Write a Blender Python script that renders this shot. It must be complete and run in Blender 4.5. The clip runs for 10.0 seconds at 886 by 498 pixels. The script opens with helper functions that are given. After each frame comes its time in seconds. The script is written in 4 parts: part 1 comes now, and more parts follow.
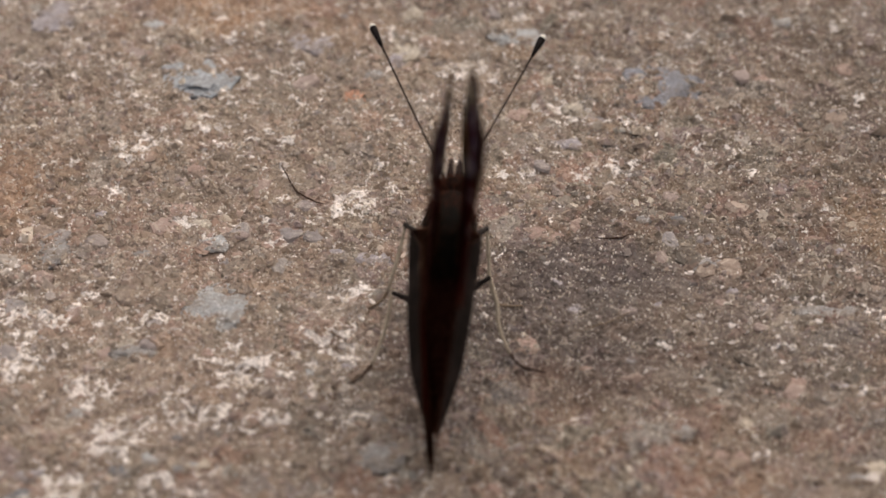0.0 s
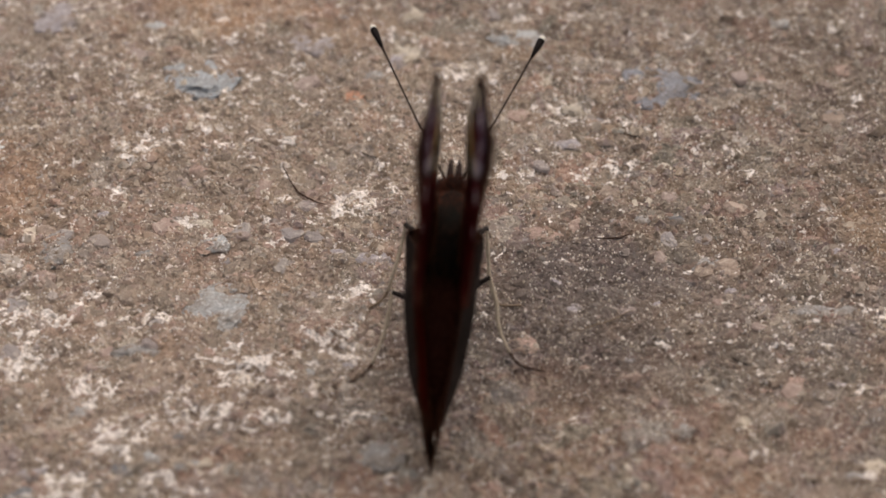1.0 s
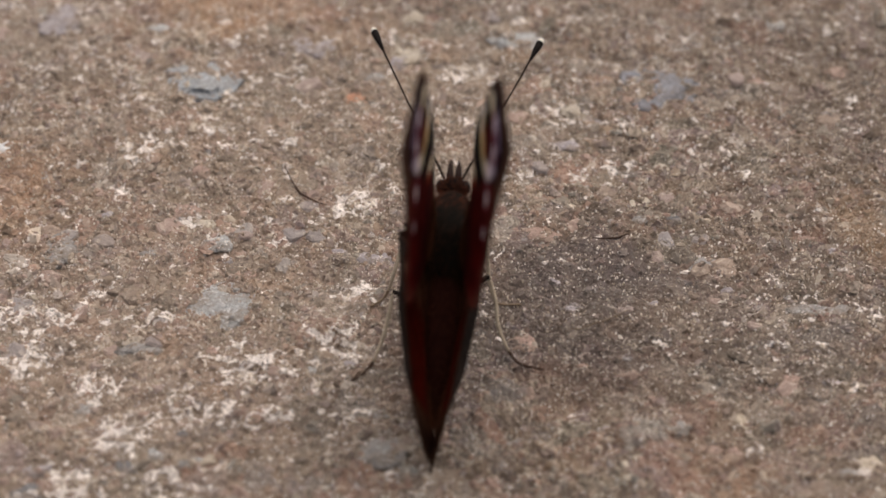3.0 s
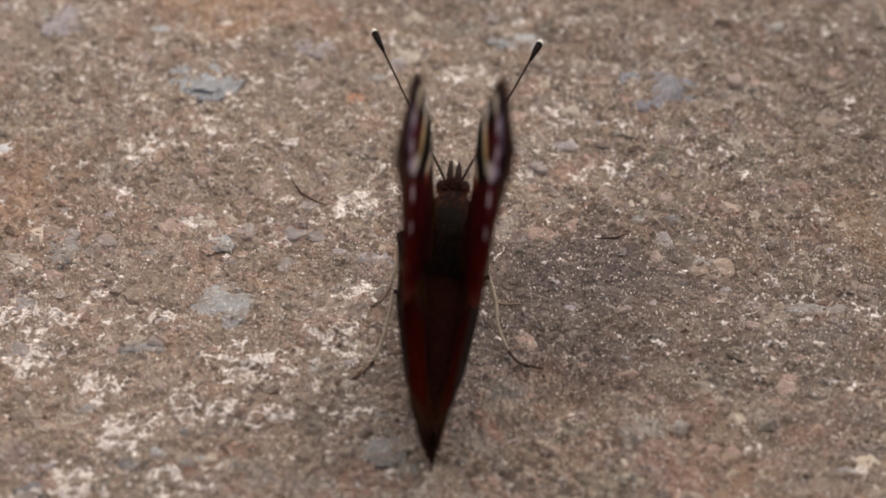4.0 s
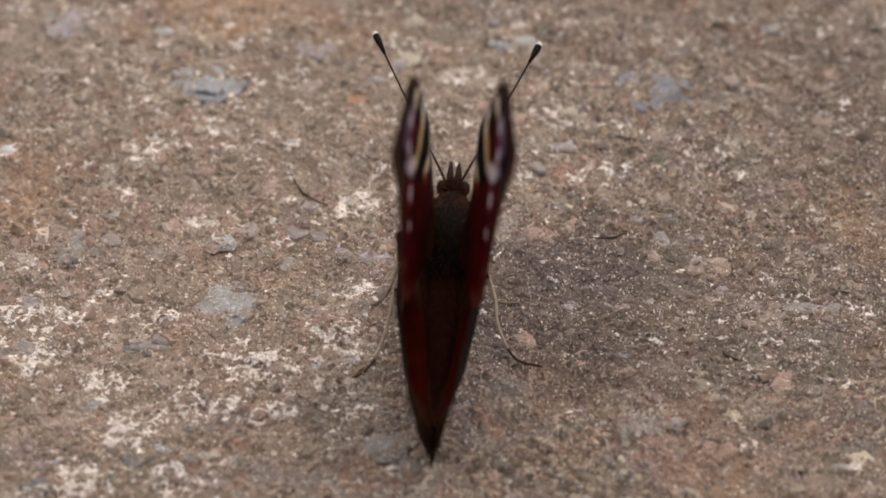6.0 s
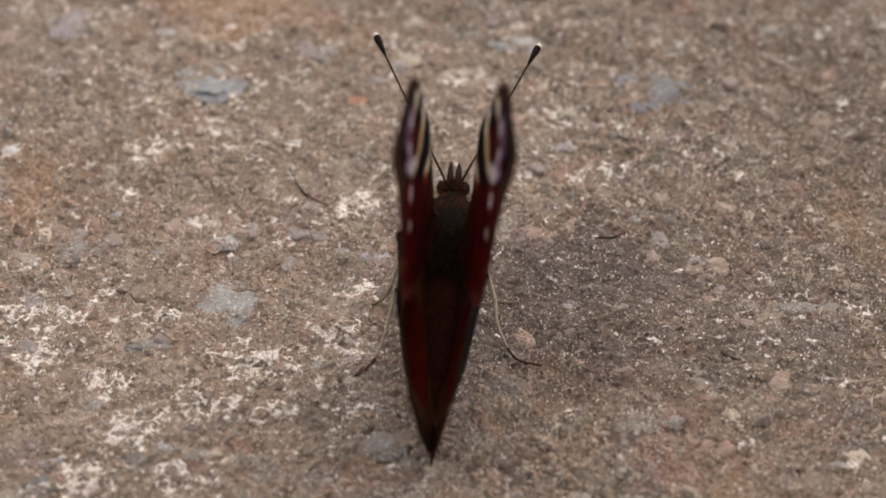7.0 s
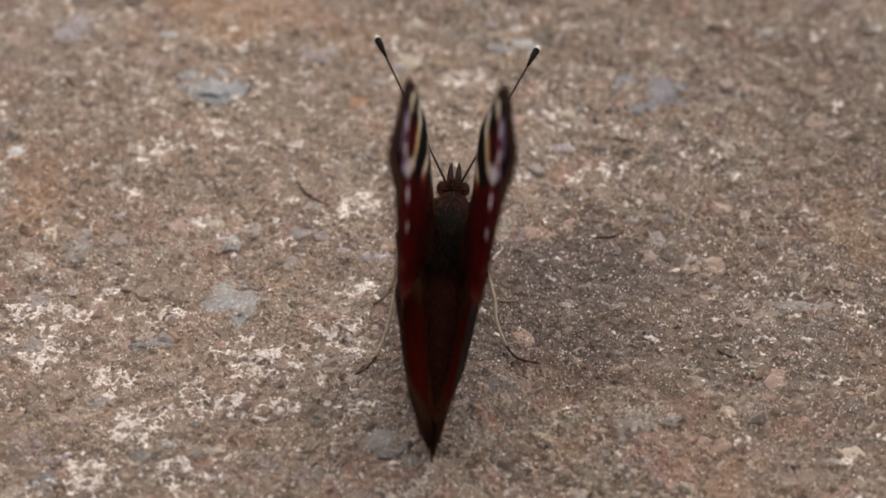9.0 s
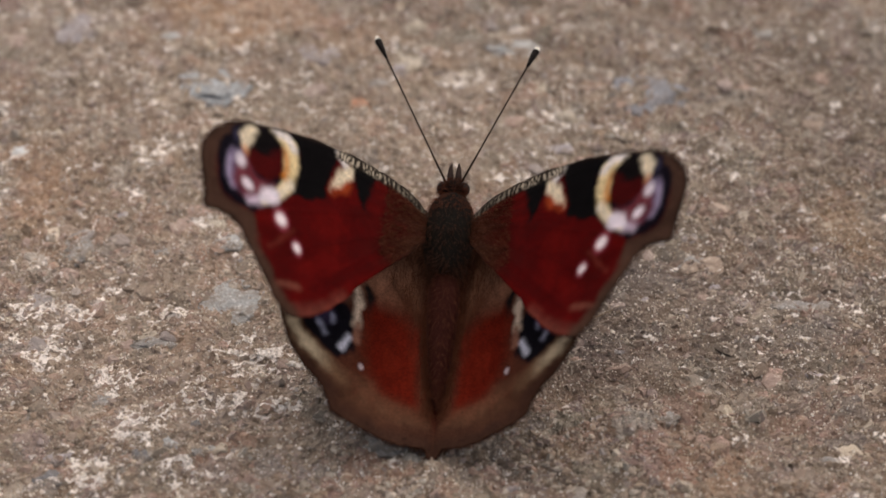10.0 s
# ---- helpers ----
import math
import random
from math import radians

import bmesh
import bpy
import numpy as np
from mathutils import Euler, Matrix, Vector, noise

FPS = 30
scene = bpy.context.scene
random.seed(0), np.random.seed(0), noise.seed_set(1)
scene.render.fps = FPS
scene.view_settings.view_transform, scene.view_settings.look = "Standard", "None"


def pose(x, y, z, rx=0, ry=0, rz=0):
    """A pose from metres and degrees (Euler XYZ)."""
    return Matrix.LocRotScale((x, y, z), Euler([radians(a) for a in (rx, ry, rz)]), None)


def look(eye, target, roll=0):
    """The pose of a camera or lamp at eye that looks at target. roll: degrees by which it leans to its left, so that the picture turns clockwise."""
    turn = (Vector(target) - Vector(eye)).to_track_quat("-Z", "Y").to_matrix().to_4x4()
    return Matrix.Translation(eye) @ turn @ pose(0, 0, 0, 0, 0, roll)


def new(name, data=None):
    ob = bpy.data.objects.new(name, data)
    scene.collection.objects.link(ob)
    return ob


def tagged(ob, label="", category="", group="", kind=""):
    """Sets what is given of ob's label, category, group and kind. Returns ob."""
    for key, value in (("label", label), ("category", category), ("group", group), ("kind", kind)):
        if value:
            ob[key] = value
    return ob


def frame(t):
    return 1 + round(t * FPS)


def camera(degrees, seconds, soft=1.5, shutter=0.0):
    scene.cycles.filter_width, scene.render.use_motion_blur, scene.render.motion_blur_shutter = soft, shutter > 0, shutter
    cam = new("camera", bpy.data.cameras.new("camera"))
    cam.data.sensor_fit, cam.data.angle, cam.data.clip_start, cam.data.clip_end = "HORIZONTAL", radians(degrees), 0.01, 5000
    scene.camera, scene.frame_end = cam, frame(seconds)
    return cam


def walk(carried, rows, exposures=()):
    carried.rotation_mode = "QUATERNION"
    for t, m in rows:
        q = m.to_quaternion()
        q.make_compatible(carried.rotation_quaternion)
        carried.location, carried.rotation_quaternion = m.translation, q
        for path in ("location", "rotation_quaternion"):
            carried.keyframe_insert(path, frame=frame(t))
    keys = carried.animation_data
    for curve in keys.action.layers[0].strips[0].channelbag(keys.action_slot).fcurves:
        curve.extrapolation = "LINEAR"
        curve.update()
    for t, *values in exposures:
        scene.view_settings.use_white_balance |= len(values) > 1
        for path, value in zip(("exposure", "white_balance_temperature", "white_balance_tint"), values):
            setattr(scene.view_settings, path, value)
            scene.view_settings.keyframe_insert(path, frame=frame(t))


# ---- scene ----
# A peacock butterfly on worn exposed-aggregate concrete. Lengths below are in millimetres times MM.
from mathutils import geometry

MM = 0.001
TILT = 40.0                                  # the camera looks down by this much

# ---- camera ----
cam = camera(20.0, 10.0, soft=1.6, shutter=0.3)
cam.data.dof.use_dof = True
cam.data.dof.focus_distance = 0.2230
cam.data.dof.aperture_fstop = 25.0


def eye(x, y, z):
    return pose(x, y, z, 90.0 - TILT, 0.0, 0.0)


walk(cam, [
    (0.0, eye(0.00002, -0.16832, 0.14130)),
    (2.5, eye(0.00002, -0.17102, 0.14355)),
    (5.0, eye(0.0, -0.17383, 0.14586)),
    (7.5, eye(-0.00002, -0.17677, 0.14827)),
    (10.0, eye(-0.00004, -0.17972, 0.15070)),
])

# ---- light: bright overcast ----
SUN_HEIGHT, SUN_TURN = 66.0, 20.0
world = bpy.data.worlds.new("overcast_sky")
scene.world = world
world.use_nodes = True
wt = world.node_tree
sky = wt.nodes.new("ShaderNodeTexSky")
sky.sky_type = "NISHITA"
sky.sun_disc = False
sky.sun_elevation = radians(SUN_HEIGHT)
sky.sun_rotation = radians(SUN_TURN)
sky.air_density, sky.dust_density = 1.0, 6.0
wt.links.new(sky.outputs[0], wt.nodes["Background"].inputs[0])
wt.nodes["Background"].inputs[1].default_value = 0.07
sun = new("sun", bpy.data.lights.new("sun", "SUN"))
sun.data.energy = 2.75
sun.data.angle = radians(125.0)
sun.data.color = (1.0, 0.925, 0.86)
az = radians(SUN_TURN)
up = Vector((math.sin(az) * math.cos(radians(SUN_HEIGHT)), math.cos(az) * math.cos(radians(SUN_HEIGHT)), math.sin(radians(SUN_HEIGHT))))
sun.matrix_world = look(up, (0, 0, 0))
scene.view_settings.exposure = -0.02


# ---- small tools ----
def part(name, bm, material, parent, label=""):
    """One mesh object from a bmesh, under its thing."""
    me = bpy.data.meshes.new(name)
    bm.to_mesh(me)
    bm.free()
    return hang(name, me, material, parent, label)


def hang(name, me, material, parent, label=""):
    if material and not me.materials:
        me.materials.append(material)
    ob = new(name, me)
    ob.parent = parent
    if label:
        tagged(ob, label)
    return ob


def smooth(me):
    me.polygons.foreach_set("use_smooth", np.ones(len(me.polygons), dtype=bool))


def value_noise(x, y, cell, seed):
    """Smooth lattice noise, -1 to 1, for arrays of millimetres."""
    table = np.random.RandomState(seed).rand(257, 257) * 2 - 1
    u, v = np.asarray(x, float) / cell + 61.3, np.asarray(y, float) / cell + 47.7
    i, j = np.floor(u).astype(int), np.floor(v).astype(int)
    a, b = u - i, v - j
    a, b = a * a * (3 - 2 * a), b * b * (3 - 2 * b)
    i0, i1, j0, j1 = i % 256, (i + 1) % 256, j % 256, (j + 1) % 256
    return (table[i0, j0] * (1 - a) * (1 - b) + table[i1, j0] * a * (1 - b) + table[i0, j1] * (1 - a) * b + table[i1, j1] * a * b)


def step(a, b, x):
    t = np.clip((x - a) / (b - a), 0, 1)
    return t * t * (3 - 2 * t)


# ---- materials ----
class Nodes:
    """Short hand for a node material."""

    def __init__(self, name):
        self.m = bpy.data.materials.new(name)
        self.m.use_nodes = True
        self.t = self.m.node_tree
        self.b = self.t.nodes["Principled BSDF"]

    def node(self, kind, inputs=None, **props):
        n = self.t.nodes.new(kind)
        for k, v in props.items():
            setattr(n, k, v)
        for k, v in (inputs or {}).items():
            self.put(n, k, v)
        return n

    def put(self, n, k, v):
        if isinstance(v, bpy.types.NodeSocket):
            self.t.links.new(v, n.inputs[k])
        else:
            n.inputs[k].default_value = v

    def coords(self):
        return self.node("ShaderNodeTexCoord").outputs["Object"]

    def noise(self, scale, detail=4.0, rough=0.6, where=None):
        return self.node("ShaderNodeTexNoise", {"Scale": scale, "Detail": detail, "Roughness": rough, "Vector": where or self.coords()}).outputs["Fac"]

    def cells(self, scale, where=None, feature="F1", out="Distance"):
        return self.node("ShaderNodeTexVoronoi", {"Scale": scale, "Vector": where or self.coords()}, feature=feature).outputs[out]

    def ramp(self, fac, stops, how="LINEAR"):
        n = self.node("ShaderNodeValToRGB", {0: fac})
        n.color_ramp.interpolation = how
        e = n.color_ramp.elements
        while len(e) < len(stops):
            e.new(0.5)
        for el, (p, c) in zip(e, stops):
            el.position, el.color = p, (*c, 1)
        return n.outputs[0]

    def mix(self, fac, a, b, how="MIX"):
        n = self.node("ShaderNodeMix", data_type="RGBA", blend_type=how)
        self.put(n, 0, fac)
        for k, v in ((6, a), (7, b)):
            self.put(n, k, v if isinstance(v, bpy.types.NodeSocket) else (*v, 1))
        return n.outputs[2]

    def math(self, how, a, b=0.0):
        n = self.node("ShaderNodeMath", operation=how)
        self.put(n, 0, a)
        self.put(n, 1, b)
        return n.outputs[0]

    def span(self, x, a, b, lo=0.0, hi=1.0):
        return self.node("ShaderNodeMapRange", {0: x, 1: a, 2: b, 3: lo, 4: hi}, interpolation_type="SMOOTHSTEP").outputs[0]

    def spot(self, x, y, rx, ry, where):
        """1 at a place of the ground, fading to 0 at the given reach, with an uneven rim."""
        d = self.node("ShaderNodeVectorMath", {0: where, 1: (x * MM, y * MM, 0)}, operation="SUBTRACT").outputs[0]
        d = self.node("ShaderNodeVectorMath", {0: d, 1: (1 / (rx * MM), 1 / (ry * MM), 0)}, operation="MULTIPLY").outputs[0]
        d = self.node("ShaderNodeVectorMath", {0: d}, operation="LENGTH").outputs[1]
        return self.span(d, 1.0, 0.25)

    def finish(self, color, rough=0.8, bump=None, strength=0.4, distance=0.0002, spec=0.4):
        self.put(self.b, "Base Color", color if isinstance(color, bpy.types.NodeSocket) else (*color, 1))
        self.put(self.b, "Roughness", rough)
        self.put(self.b, "Specular IOR Level", spec)
        if bump is not None:
            n = self.node("ShaderNodeBump", {"Strength": strength, "Distance": distance, "Height": bump})
            self.put(self.b, "Normal", n.outputs[0])
        return self.m


# broad stains and shade: x, y, reach across and along in millimetres, tone, strength
# dark stains; spots beside and under the butterfly also carry its soft shade as colour
STAIN_AND_SHADE = [
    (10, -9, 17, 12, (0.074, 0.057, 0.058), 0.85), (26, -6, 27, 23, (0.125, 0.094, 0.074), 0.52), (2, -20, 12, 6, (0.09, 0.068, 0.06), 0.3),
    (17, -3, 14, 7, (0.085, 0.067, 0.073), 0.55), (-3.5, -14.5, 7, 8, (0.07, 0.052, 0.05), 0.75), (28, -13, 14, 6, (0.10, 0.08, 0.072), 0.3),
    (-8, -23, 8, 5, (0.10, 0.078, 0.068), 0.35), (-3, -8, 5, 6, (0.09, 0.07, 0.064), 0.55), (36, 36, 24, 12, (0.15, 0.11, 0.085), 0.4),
    (38, 22, 24, 16, (0.14, 0.105, 0.08), 0.48), (46, 8, 16, 34, (0.13, 0.097, 0.073), 0.4), (-13, 29, 8, 6, (0.13, 0.10, 0.08), 0.4)]
PALE = [(-24, -12, 30, 26, (0.455, 0.34, 0.262), 0.45), (-14, 20, 40, 22, (0.42, 0.325, 0.245), 0.45), (-40, 34, 14, 9, (0.45, 0.36, 0.29), 0.45)]
RUST = [
    (36, -24, 18, 12, (0.16, 0.11, 0.08), 0.4), (-22, 38, 13, 7, (0.55, 0.33, 0.19), 0.65), (-39, 9, 6, 12, (0.50, 0.29, 0.17), 0.6),
    (38, 3, 6, 8, (0.38, 0.23, 0.12), 0.4), (14, -17, 10, 5, (0.19, 0.11, 0.075), 0.4), (-9, 35, 6, 5, (0.50, 0.33, 0.22), 0.45), (24, -27, 9, 4, (0.34, 0.20, 0.13), 0.4)]
# patches of pale mineral crust: x, y, reach in millimetres
CRUST = [
    (-35.2, -9.4, 3.0), (-29.7, -5.0, 1.2), (-25.1, -9.1, 1.7), (-21.9, 3.8, 2.3), (-29.4, 8.7, 1.0), (-35.3, -13.0, 3.2), (-28.8, -17.5, 2.4),
    (-16.4, -15.4, 3.6), (-17.1, -19.0, 1.7), (-21.6, -20.1, 3.0), (-25.8, -23.7, 2.9), (-14.2, -21.1, 1.5), (-9.7, -13.0, 3.1), (-7.2, -5.4, 1.9),
    (-7.8, 7.0, 3.3), (-21.8, 18.3, 2.3), (-19.5, 23.8, 3.0), (-34.5, 29.5, 2.6), (-15.1, 15.5, 2.0), (-27.0, 14.2, 3.0), (2.9, 26.1, 3.2),
    (11.8, 20.0, 3.0), (20.6, -13.4, 0.8), (34.7, -18.1, 1.2), (30.9, -7.1, 1.2), (15.7, 11.6, 2.8), (7.7, 10.4, 2.6),
    (-30.5, -29.3, 3.2), (-22.3, -29.3, 2.2)]


def crust_field(x, y):
    """How much pale crust lies at a place of the ground, 0 to 1."""
    x, y = x + 0.9 * value_noise(x, y, 2.2, 81), y + 0.9 * value_noise(x, y, 2.2, 82)
    k = 0.06 + 0.08 * step(8, 20, y) + 0.20 * value_noise(x, y, 6.0, 83) + 0.10 * step(10, -30, x)
    for cx, cy, r in CRUST:
        k = np.maximum(k, (0.72 if cy > 10 else 1.0) * np.exp(-((x - cx) / (1.25 * r)) ** 2 - ((y - cy) / (0.95 * r)) ** 2))
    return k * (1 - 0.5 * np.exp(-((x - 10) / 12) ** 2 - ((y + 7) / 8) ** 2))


def stained_shaded(n, col, c, part_=1.0):
    """Broad stains of the concrete and painted butterfly shade, shared by the sheet and the chips in it."""
    wob = n.node("ShaderNodeVectorMath", {0: n.node("ShaderNodeTexNoise", {"Scale": 130.0, "Detail": 4.0, "Vector": c}).outputs["Color"], 1: (0.5, 0.5, 0.5)}, operation="SUBTRACT").outputs[0]
    wob = n.node("ShaderNodeVectorMath", {0: wob, "Scale": 0.016}, operation="SCALE").outputs[0]
    s = n.node("ShaderNodeVectorMath", {0: c, 1: wob}, operation="ADD").outputs[0]
    broad = n.node("ShaderNodeVectorMath", {0: n.node("ShaderNodeTexNoise", {"Scale": 420.0, "Detail": 5.0, "Vector": c}).outputs["Color"], "Scale": 0.004}, operation="SCALE").outputs[0]
    broad = n.node("ShaderNodeVectorMath", {0: c, 1: broad}, operation="ADD").outputs[0]
    shards = n.node("ShaderNodeSeparateColor", {0: n.cells(380.0, broad, out="Color")}).outputs
    tone = n.ramp(shards[0], [(0.0, (0.085, 0.062, 0.05)), (0.16, (0.20, 0.145, 0.10)), (0.30, (0.37, 0.21, 0.15)), (0.42, (0.27, 0.195, 0.19)), (0.54, (0.40, 0.31, 0.23)),
                              (0.66, (0.19, 0.175, 0.135)), (0.78, (0.33, 0.21, 0.13)), (0.90, (0.27, 0.25, 0.235)), (1.0, (0.52, 0.43, 0.34))])
    col = n.mix(n.math("MULTIPLY", shards[1], 0.85 * (0.5 + 0.5 * part_)), col, tone)
    for x, y, rx, ry, tone, k in STAIN_AND_SHADE + PALE + RUST:
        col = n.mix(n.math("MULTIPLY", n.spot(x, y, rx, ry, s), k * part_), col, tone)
    return col


def crusted(n, col, c):
    """Lacy pale mineral crust in clusters."""
    crust = n.node("ShaderNodeAttribute", attribute_name="crust").outputs["Fac"]
    worm = n.math("ABSOLUTE", n.math("SUBTRACT", n.noise(500.0, 2.5, 0.55, c), 0.5))
    worm = n.math("MULTIPLY", n.span(worm, 0.046, 0.028), n.span(n.math("ADD", n.noise(300.0, 3.0, 0.6, c), n.math("MULTIPLY", crust, 0.22)), 0.645, 0.70))
    blob = n.span(n.math("ADD", n.noise(900.0, 4.0, 0.62, c), n.math("MULTIPLY", crust, 0.155)), 0.66, 0.70)
    lace = n.math("MULTIPLY", n.math("MAXIMUM", worm, blob), n.span(n.noise(3200.0, 2.0, 0.5, c), 0.36, 0.46, 0.45, 1.0))
    return n.mix(lace, col, (0.94, 0.85, 0.78))


def ground_material():
    n = Nodes("worn_concrete")
    c = n.coords()
    warp = n.node("ShaderNodeTexNoise", {"Scale": 700.0, "Detail": 3.0, "Vector": c}).outputs["Color"]
    warp = n.node("ShaderNodeVectorMath", {0: warp, 1: (0.5, 0.5, 0.5)}, operation="SUBTRACT").outputs[0]
    warp = n.node("ShaderNodeVectorMath", {0: warp, "Scale": 0.0012}, operation="SCALE").outputs[0]
    w = n.node("ShaderNodeVectorMath", {0: c, 1: warp}, operation="ADD").outputs[0]
    fine = n.noise(2600.0, 5.0, 0.7, c)
    mid = n.noise(420.0, 5.0, 0.65, w)
    wide = n.noise(60.0, 3.0, 0.55, c)
    base = n.ramp(mid, [(0.25, (0.060, 0.040, 0.028)), (0.42, (0.12, 0.083, 0.057)), (0.55, (0.20, 0.143, 0.10)), (0.72, (0.33, 0.25, 0.18))])
    grains = n.cells(1300.0, w, out="Color")
    grain_tone = n.ramp(n.node("ShaderNodeSeparateColor", {0: grains}).outputs[0], [(0.0, (0.05, 0.035, 0.026)), (0.3, (0.16, 0.11, 0.075)), (0.55, (0.25, 0.17, 0.12)), (0.72, (0.21, 0.17, 0.15)), (0.86, (0.43, 0.32, 0.24)), (1.0, (0.66, 0.56, 0.44))])
    col = n.mix(0.7, base, grain_tone)
    hue = n.noise(520.0, 3.0, 0.6, w)
    col = n.mix(n.span(hue, 0.56, 0.66, 0.0, 0.6), col, (0.33, 0.19, 0.145))
    col = n.mix(n.span(hue, 0.44, 0.34, 0.0, 0.6), col, (0.17, 0.15, 0.15))
    pits = n.noise(900.0, 4.0, 0.7, w)
    col = n.mix(n.span(pits, 0.42, 0.32, 0.0, 0.85), col, (0.035, 0.026, 0.021))
    col = stained_shaded(n, col, c)
    col = n.mix(n.span(wide, 0.35, 0.7, 0.0, 0.35), col, (0.27, 0.20, 0.145))
    col = crusted(n, col, c)
    col = n.mix(n.span(fine, 0.57, 0.68, 0.0, 0.6), col, (0.68, 0.58, 0.47))
    col = n.mix(n.span(fine, 0.43, 0.30, 0.0, 0.75), col, (0.032, 0.023, 0.018))
    height = n.math("ADD", n.math("ADD", n.math("MULTIPLY", mid, 0.7), n.math("MULTIPLY", pits, 0.6)), n.math("ADD", n.math("MULTIPLY", fine, 0.35), n.math("MULTIPLY", n.cells(1300.0, w), -0.5)))
    return n.finish(col, n.span(fine, 0.3, 0.7, 0.95, 0.6), height, 1.0, 0.0009, 0.35)


def chip_material(name, stops, rough=0.75, per_object=False, bump=0.5, stain=False):
    n = Nodes(name)
    c = n.coords()
    pick = n.node("ShaderNodeObjectInfo").outputs["Random"] if per_object else n.node("ShaderNodeNewGeometry").outputs["Random Per Island"]
    fine = n.noise(2400.0, 5.0, 0.7, c)
    mid = n.noise(700.0, 4.0, 0.6, c)
    col = n.ramp(pick, stops)
    if stain:
        col = crusted(n, stained_shaded(n, col, c, 0.6), c)
    col = n.mix(n.span(fine, 0.52, 0.68, 0.0, 0.5), col, (0.64, 0.54, 0.43))
    col = n.mix(n.span(mid, 0.46, 0.30, 0.0, 0.45), col, (0.06, 0.043, 0.033))
    return n.finish(col, rough, n.math("ADD", fine, mid), bump, 0.0003, 0.4)


def tone_material(name, tone, dirt, rough=0.7):
    n = Nodes(name)
    c = n.coords()
    fine = n.noise(2600.0, 5.0, 0.7, c)
    mid = n.noise(500.0, 5.0, 0.65, c)
    col = n.mix(n.span(mid, 0.38, 0.62, 0.0, 0.7), tone, dirt)
    col = n.mix(n.span(n.noise(1100.0, 4.0, 0.7, c), 0.50, 0.36, 0.0, 0.4), col, tuple(v * 0.5 for v in tone))
    col = n.mix(n.span(fine, 0.52, 0.68, 0.0, 0.6), col, tuple(min(1.0, v * 1.9 + 0.03) for v in tone))
    return n.finish(col, rough, n.math("ADD", fine, mid), 0.8, 0.0005, 0.4)


def wing_material():
    """The scale pattern is carried by the mesh; fine rows of scales break it up."""
    n = Nodes("wing_scales")
    c = n.coords()
    col = n.node("ShaderNodeAttribute", attribute_name="scales").outputs["Color"]
    dust = n.noise(5200.0, 4.0, 0.75, c)
    soft = n.noise(700.0, 3.0, 0.6, c)
    col = n.mix(1.0, col, n.ramp(dust, [(0.3, (0.6, 0.6, 0.6)), (0.7, (1.35, 1.3, 1.25))]), "MULTIPLY")
    col = n.mix(1.0, col, n.ramp(soft, [(0.3, (0.8, 0.8, 0.8)), (0.7, (1.15, 1.15, 1.15))]), "MULTIPLY")
    return n.finish(col, 0.85, n.math("ADD", dust, soft), 0.3, 0.0001, 0.04)


def plain_material(name, tone, rough=0.6, scale=1800.0, depth=0.5, spec=0.05):
    n = Nodes(name)
    c = n.coords()
    f = n.noise(scale, 4.0, 0.65, c)
    col = n.mix(f, tuple(v * (1 - depth) for v in tone), tuple(v * (1 + depth) for v in tone))
    return n.finish(col, rough, f, 0.4, 0.0002, spec)


M_GROUND = ground_material()
M_WING = wing_material()
M_THORAX = plain_material("thorax_hair", (0.0075, 0.0062, 0.0048), 0.8, 2500.0)
M_ABDOMEN = plain_material("abdomen_hair", (0.034, 0.009, 0.006), 0.8, 2500.0)
M_WINGHAIR = plain_material("wing_hair", (0.105, 0.038, 0.019), 0.8, 900.0, spec=0.03)
M_FUR = plain_material("abdomen_fur", (0.078, 0.026, 0.014), 0.8, 900.0, spec=0.03)
M_COLLAR = plain_material("collar_hair", (0.092, 0.030, 0.0165), 0.8, 900.0, spec=0.03)
M_HAIR = plain_material("brown_hair", (0.040, 0.0155, 0.0085), 0.7, 900.0)
M_EYE = plain_material("dark_eye", (0.018, 0.012, 0.010), 0.3, 4000.0)
M_PALP = plain_material("palp_scales", (0.030, 0.019, 0.016), 0.7)
M_FEELER = plain_material("antenna_shaft", (0.030, 0.020, 0.014), 0.45)
M_CLUB = plain_material("antenna_club", (0.012, 0.009, 0.008), 0.4)
M_TIP = plain_material("pale_tip", (0.80, 0.74, 0.64), 0.5)
M_THIGH = plain_material("dark_leg", (0.022, 0.017, 0.015), 0.5)
M_SHIN = plain_material("buff_leg", (0.40, 0.33, 0.245), 0.45)
M_TOE = plain_material("buff_foot", (0.22, 0.16, 0.11), 0.5)
M_FOOT = plain_material("brown_foot", (0.06, 0.035, 0.025), 0.6)
M_GRAVEL = chip_material("gravel_chips", [(0.0, (0.11, 0.08, 0.06)), (0.14, (0.21, 0.15, 0.105)), (0.28, (0.31, 0.22, 0.15)), (0.42, (0.25, 0.205, 0.185)), (0.54, (0.40, 0.255, 0.19)),
                                          (0.66, (0.29, 0.225, 0.215)), (0.78, (0.39, 0.30, 0.215)), (0.88, (0.29, 0.275, 0.245)), (0.95, (0.50, 0.40, 0.30)), (1.0, (0.72, 0.63, 0.51))], stain=True)
M_LIGHT = chip_material("light_chips", [(0.0, (0.27, 0.20, 0.15)), (0.2, (0.42, 0.32, 0.24)), (0.4, (0.40, 0.27, 0.215)), (0.6, (0.50, 0.41, 0.32)), (0.75, (0.33, 0.29, 0.28)), (0.9, (0.58, 0.49, 0.40)), (1.0, (0.70, 0.61, 0.50))], stain=True)
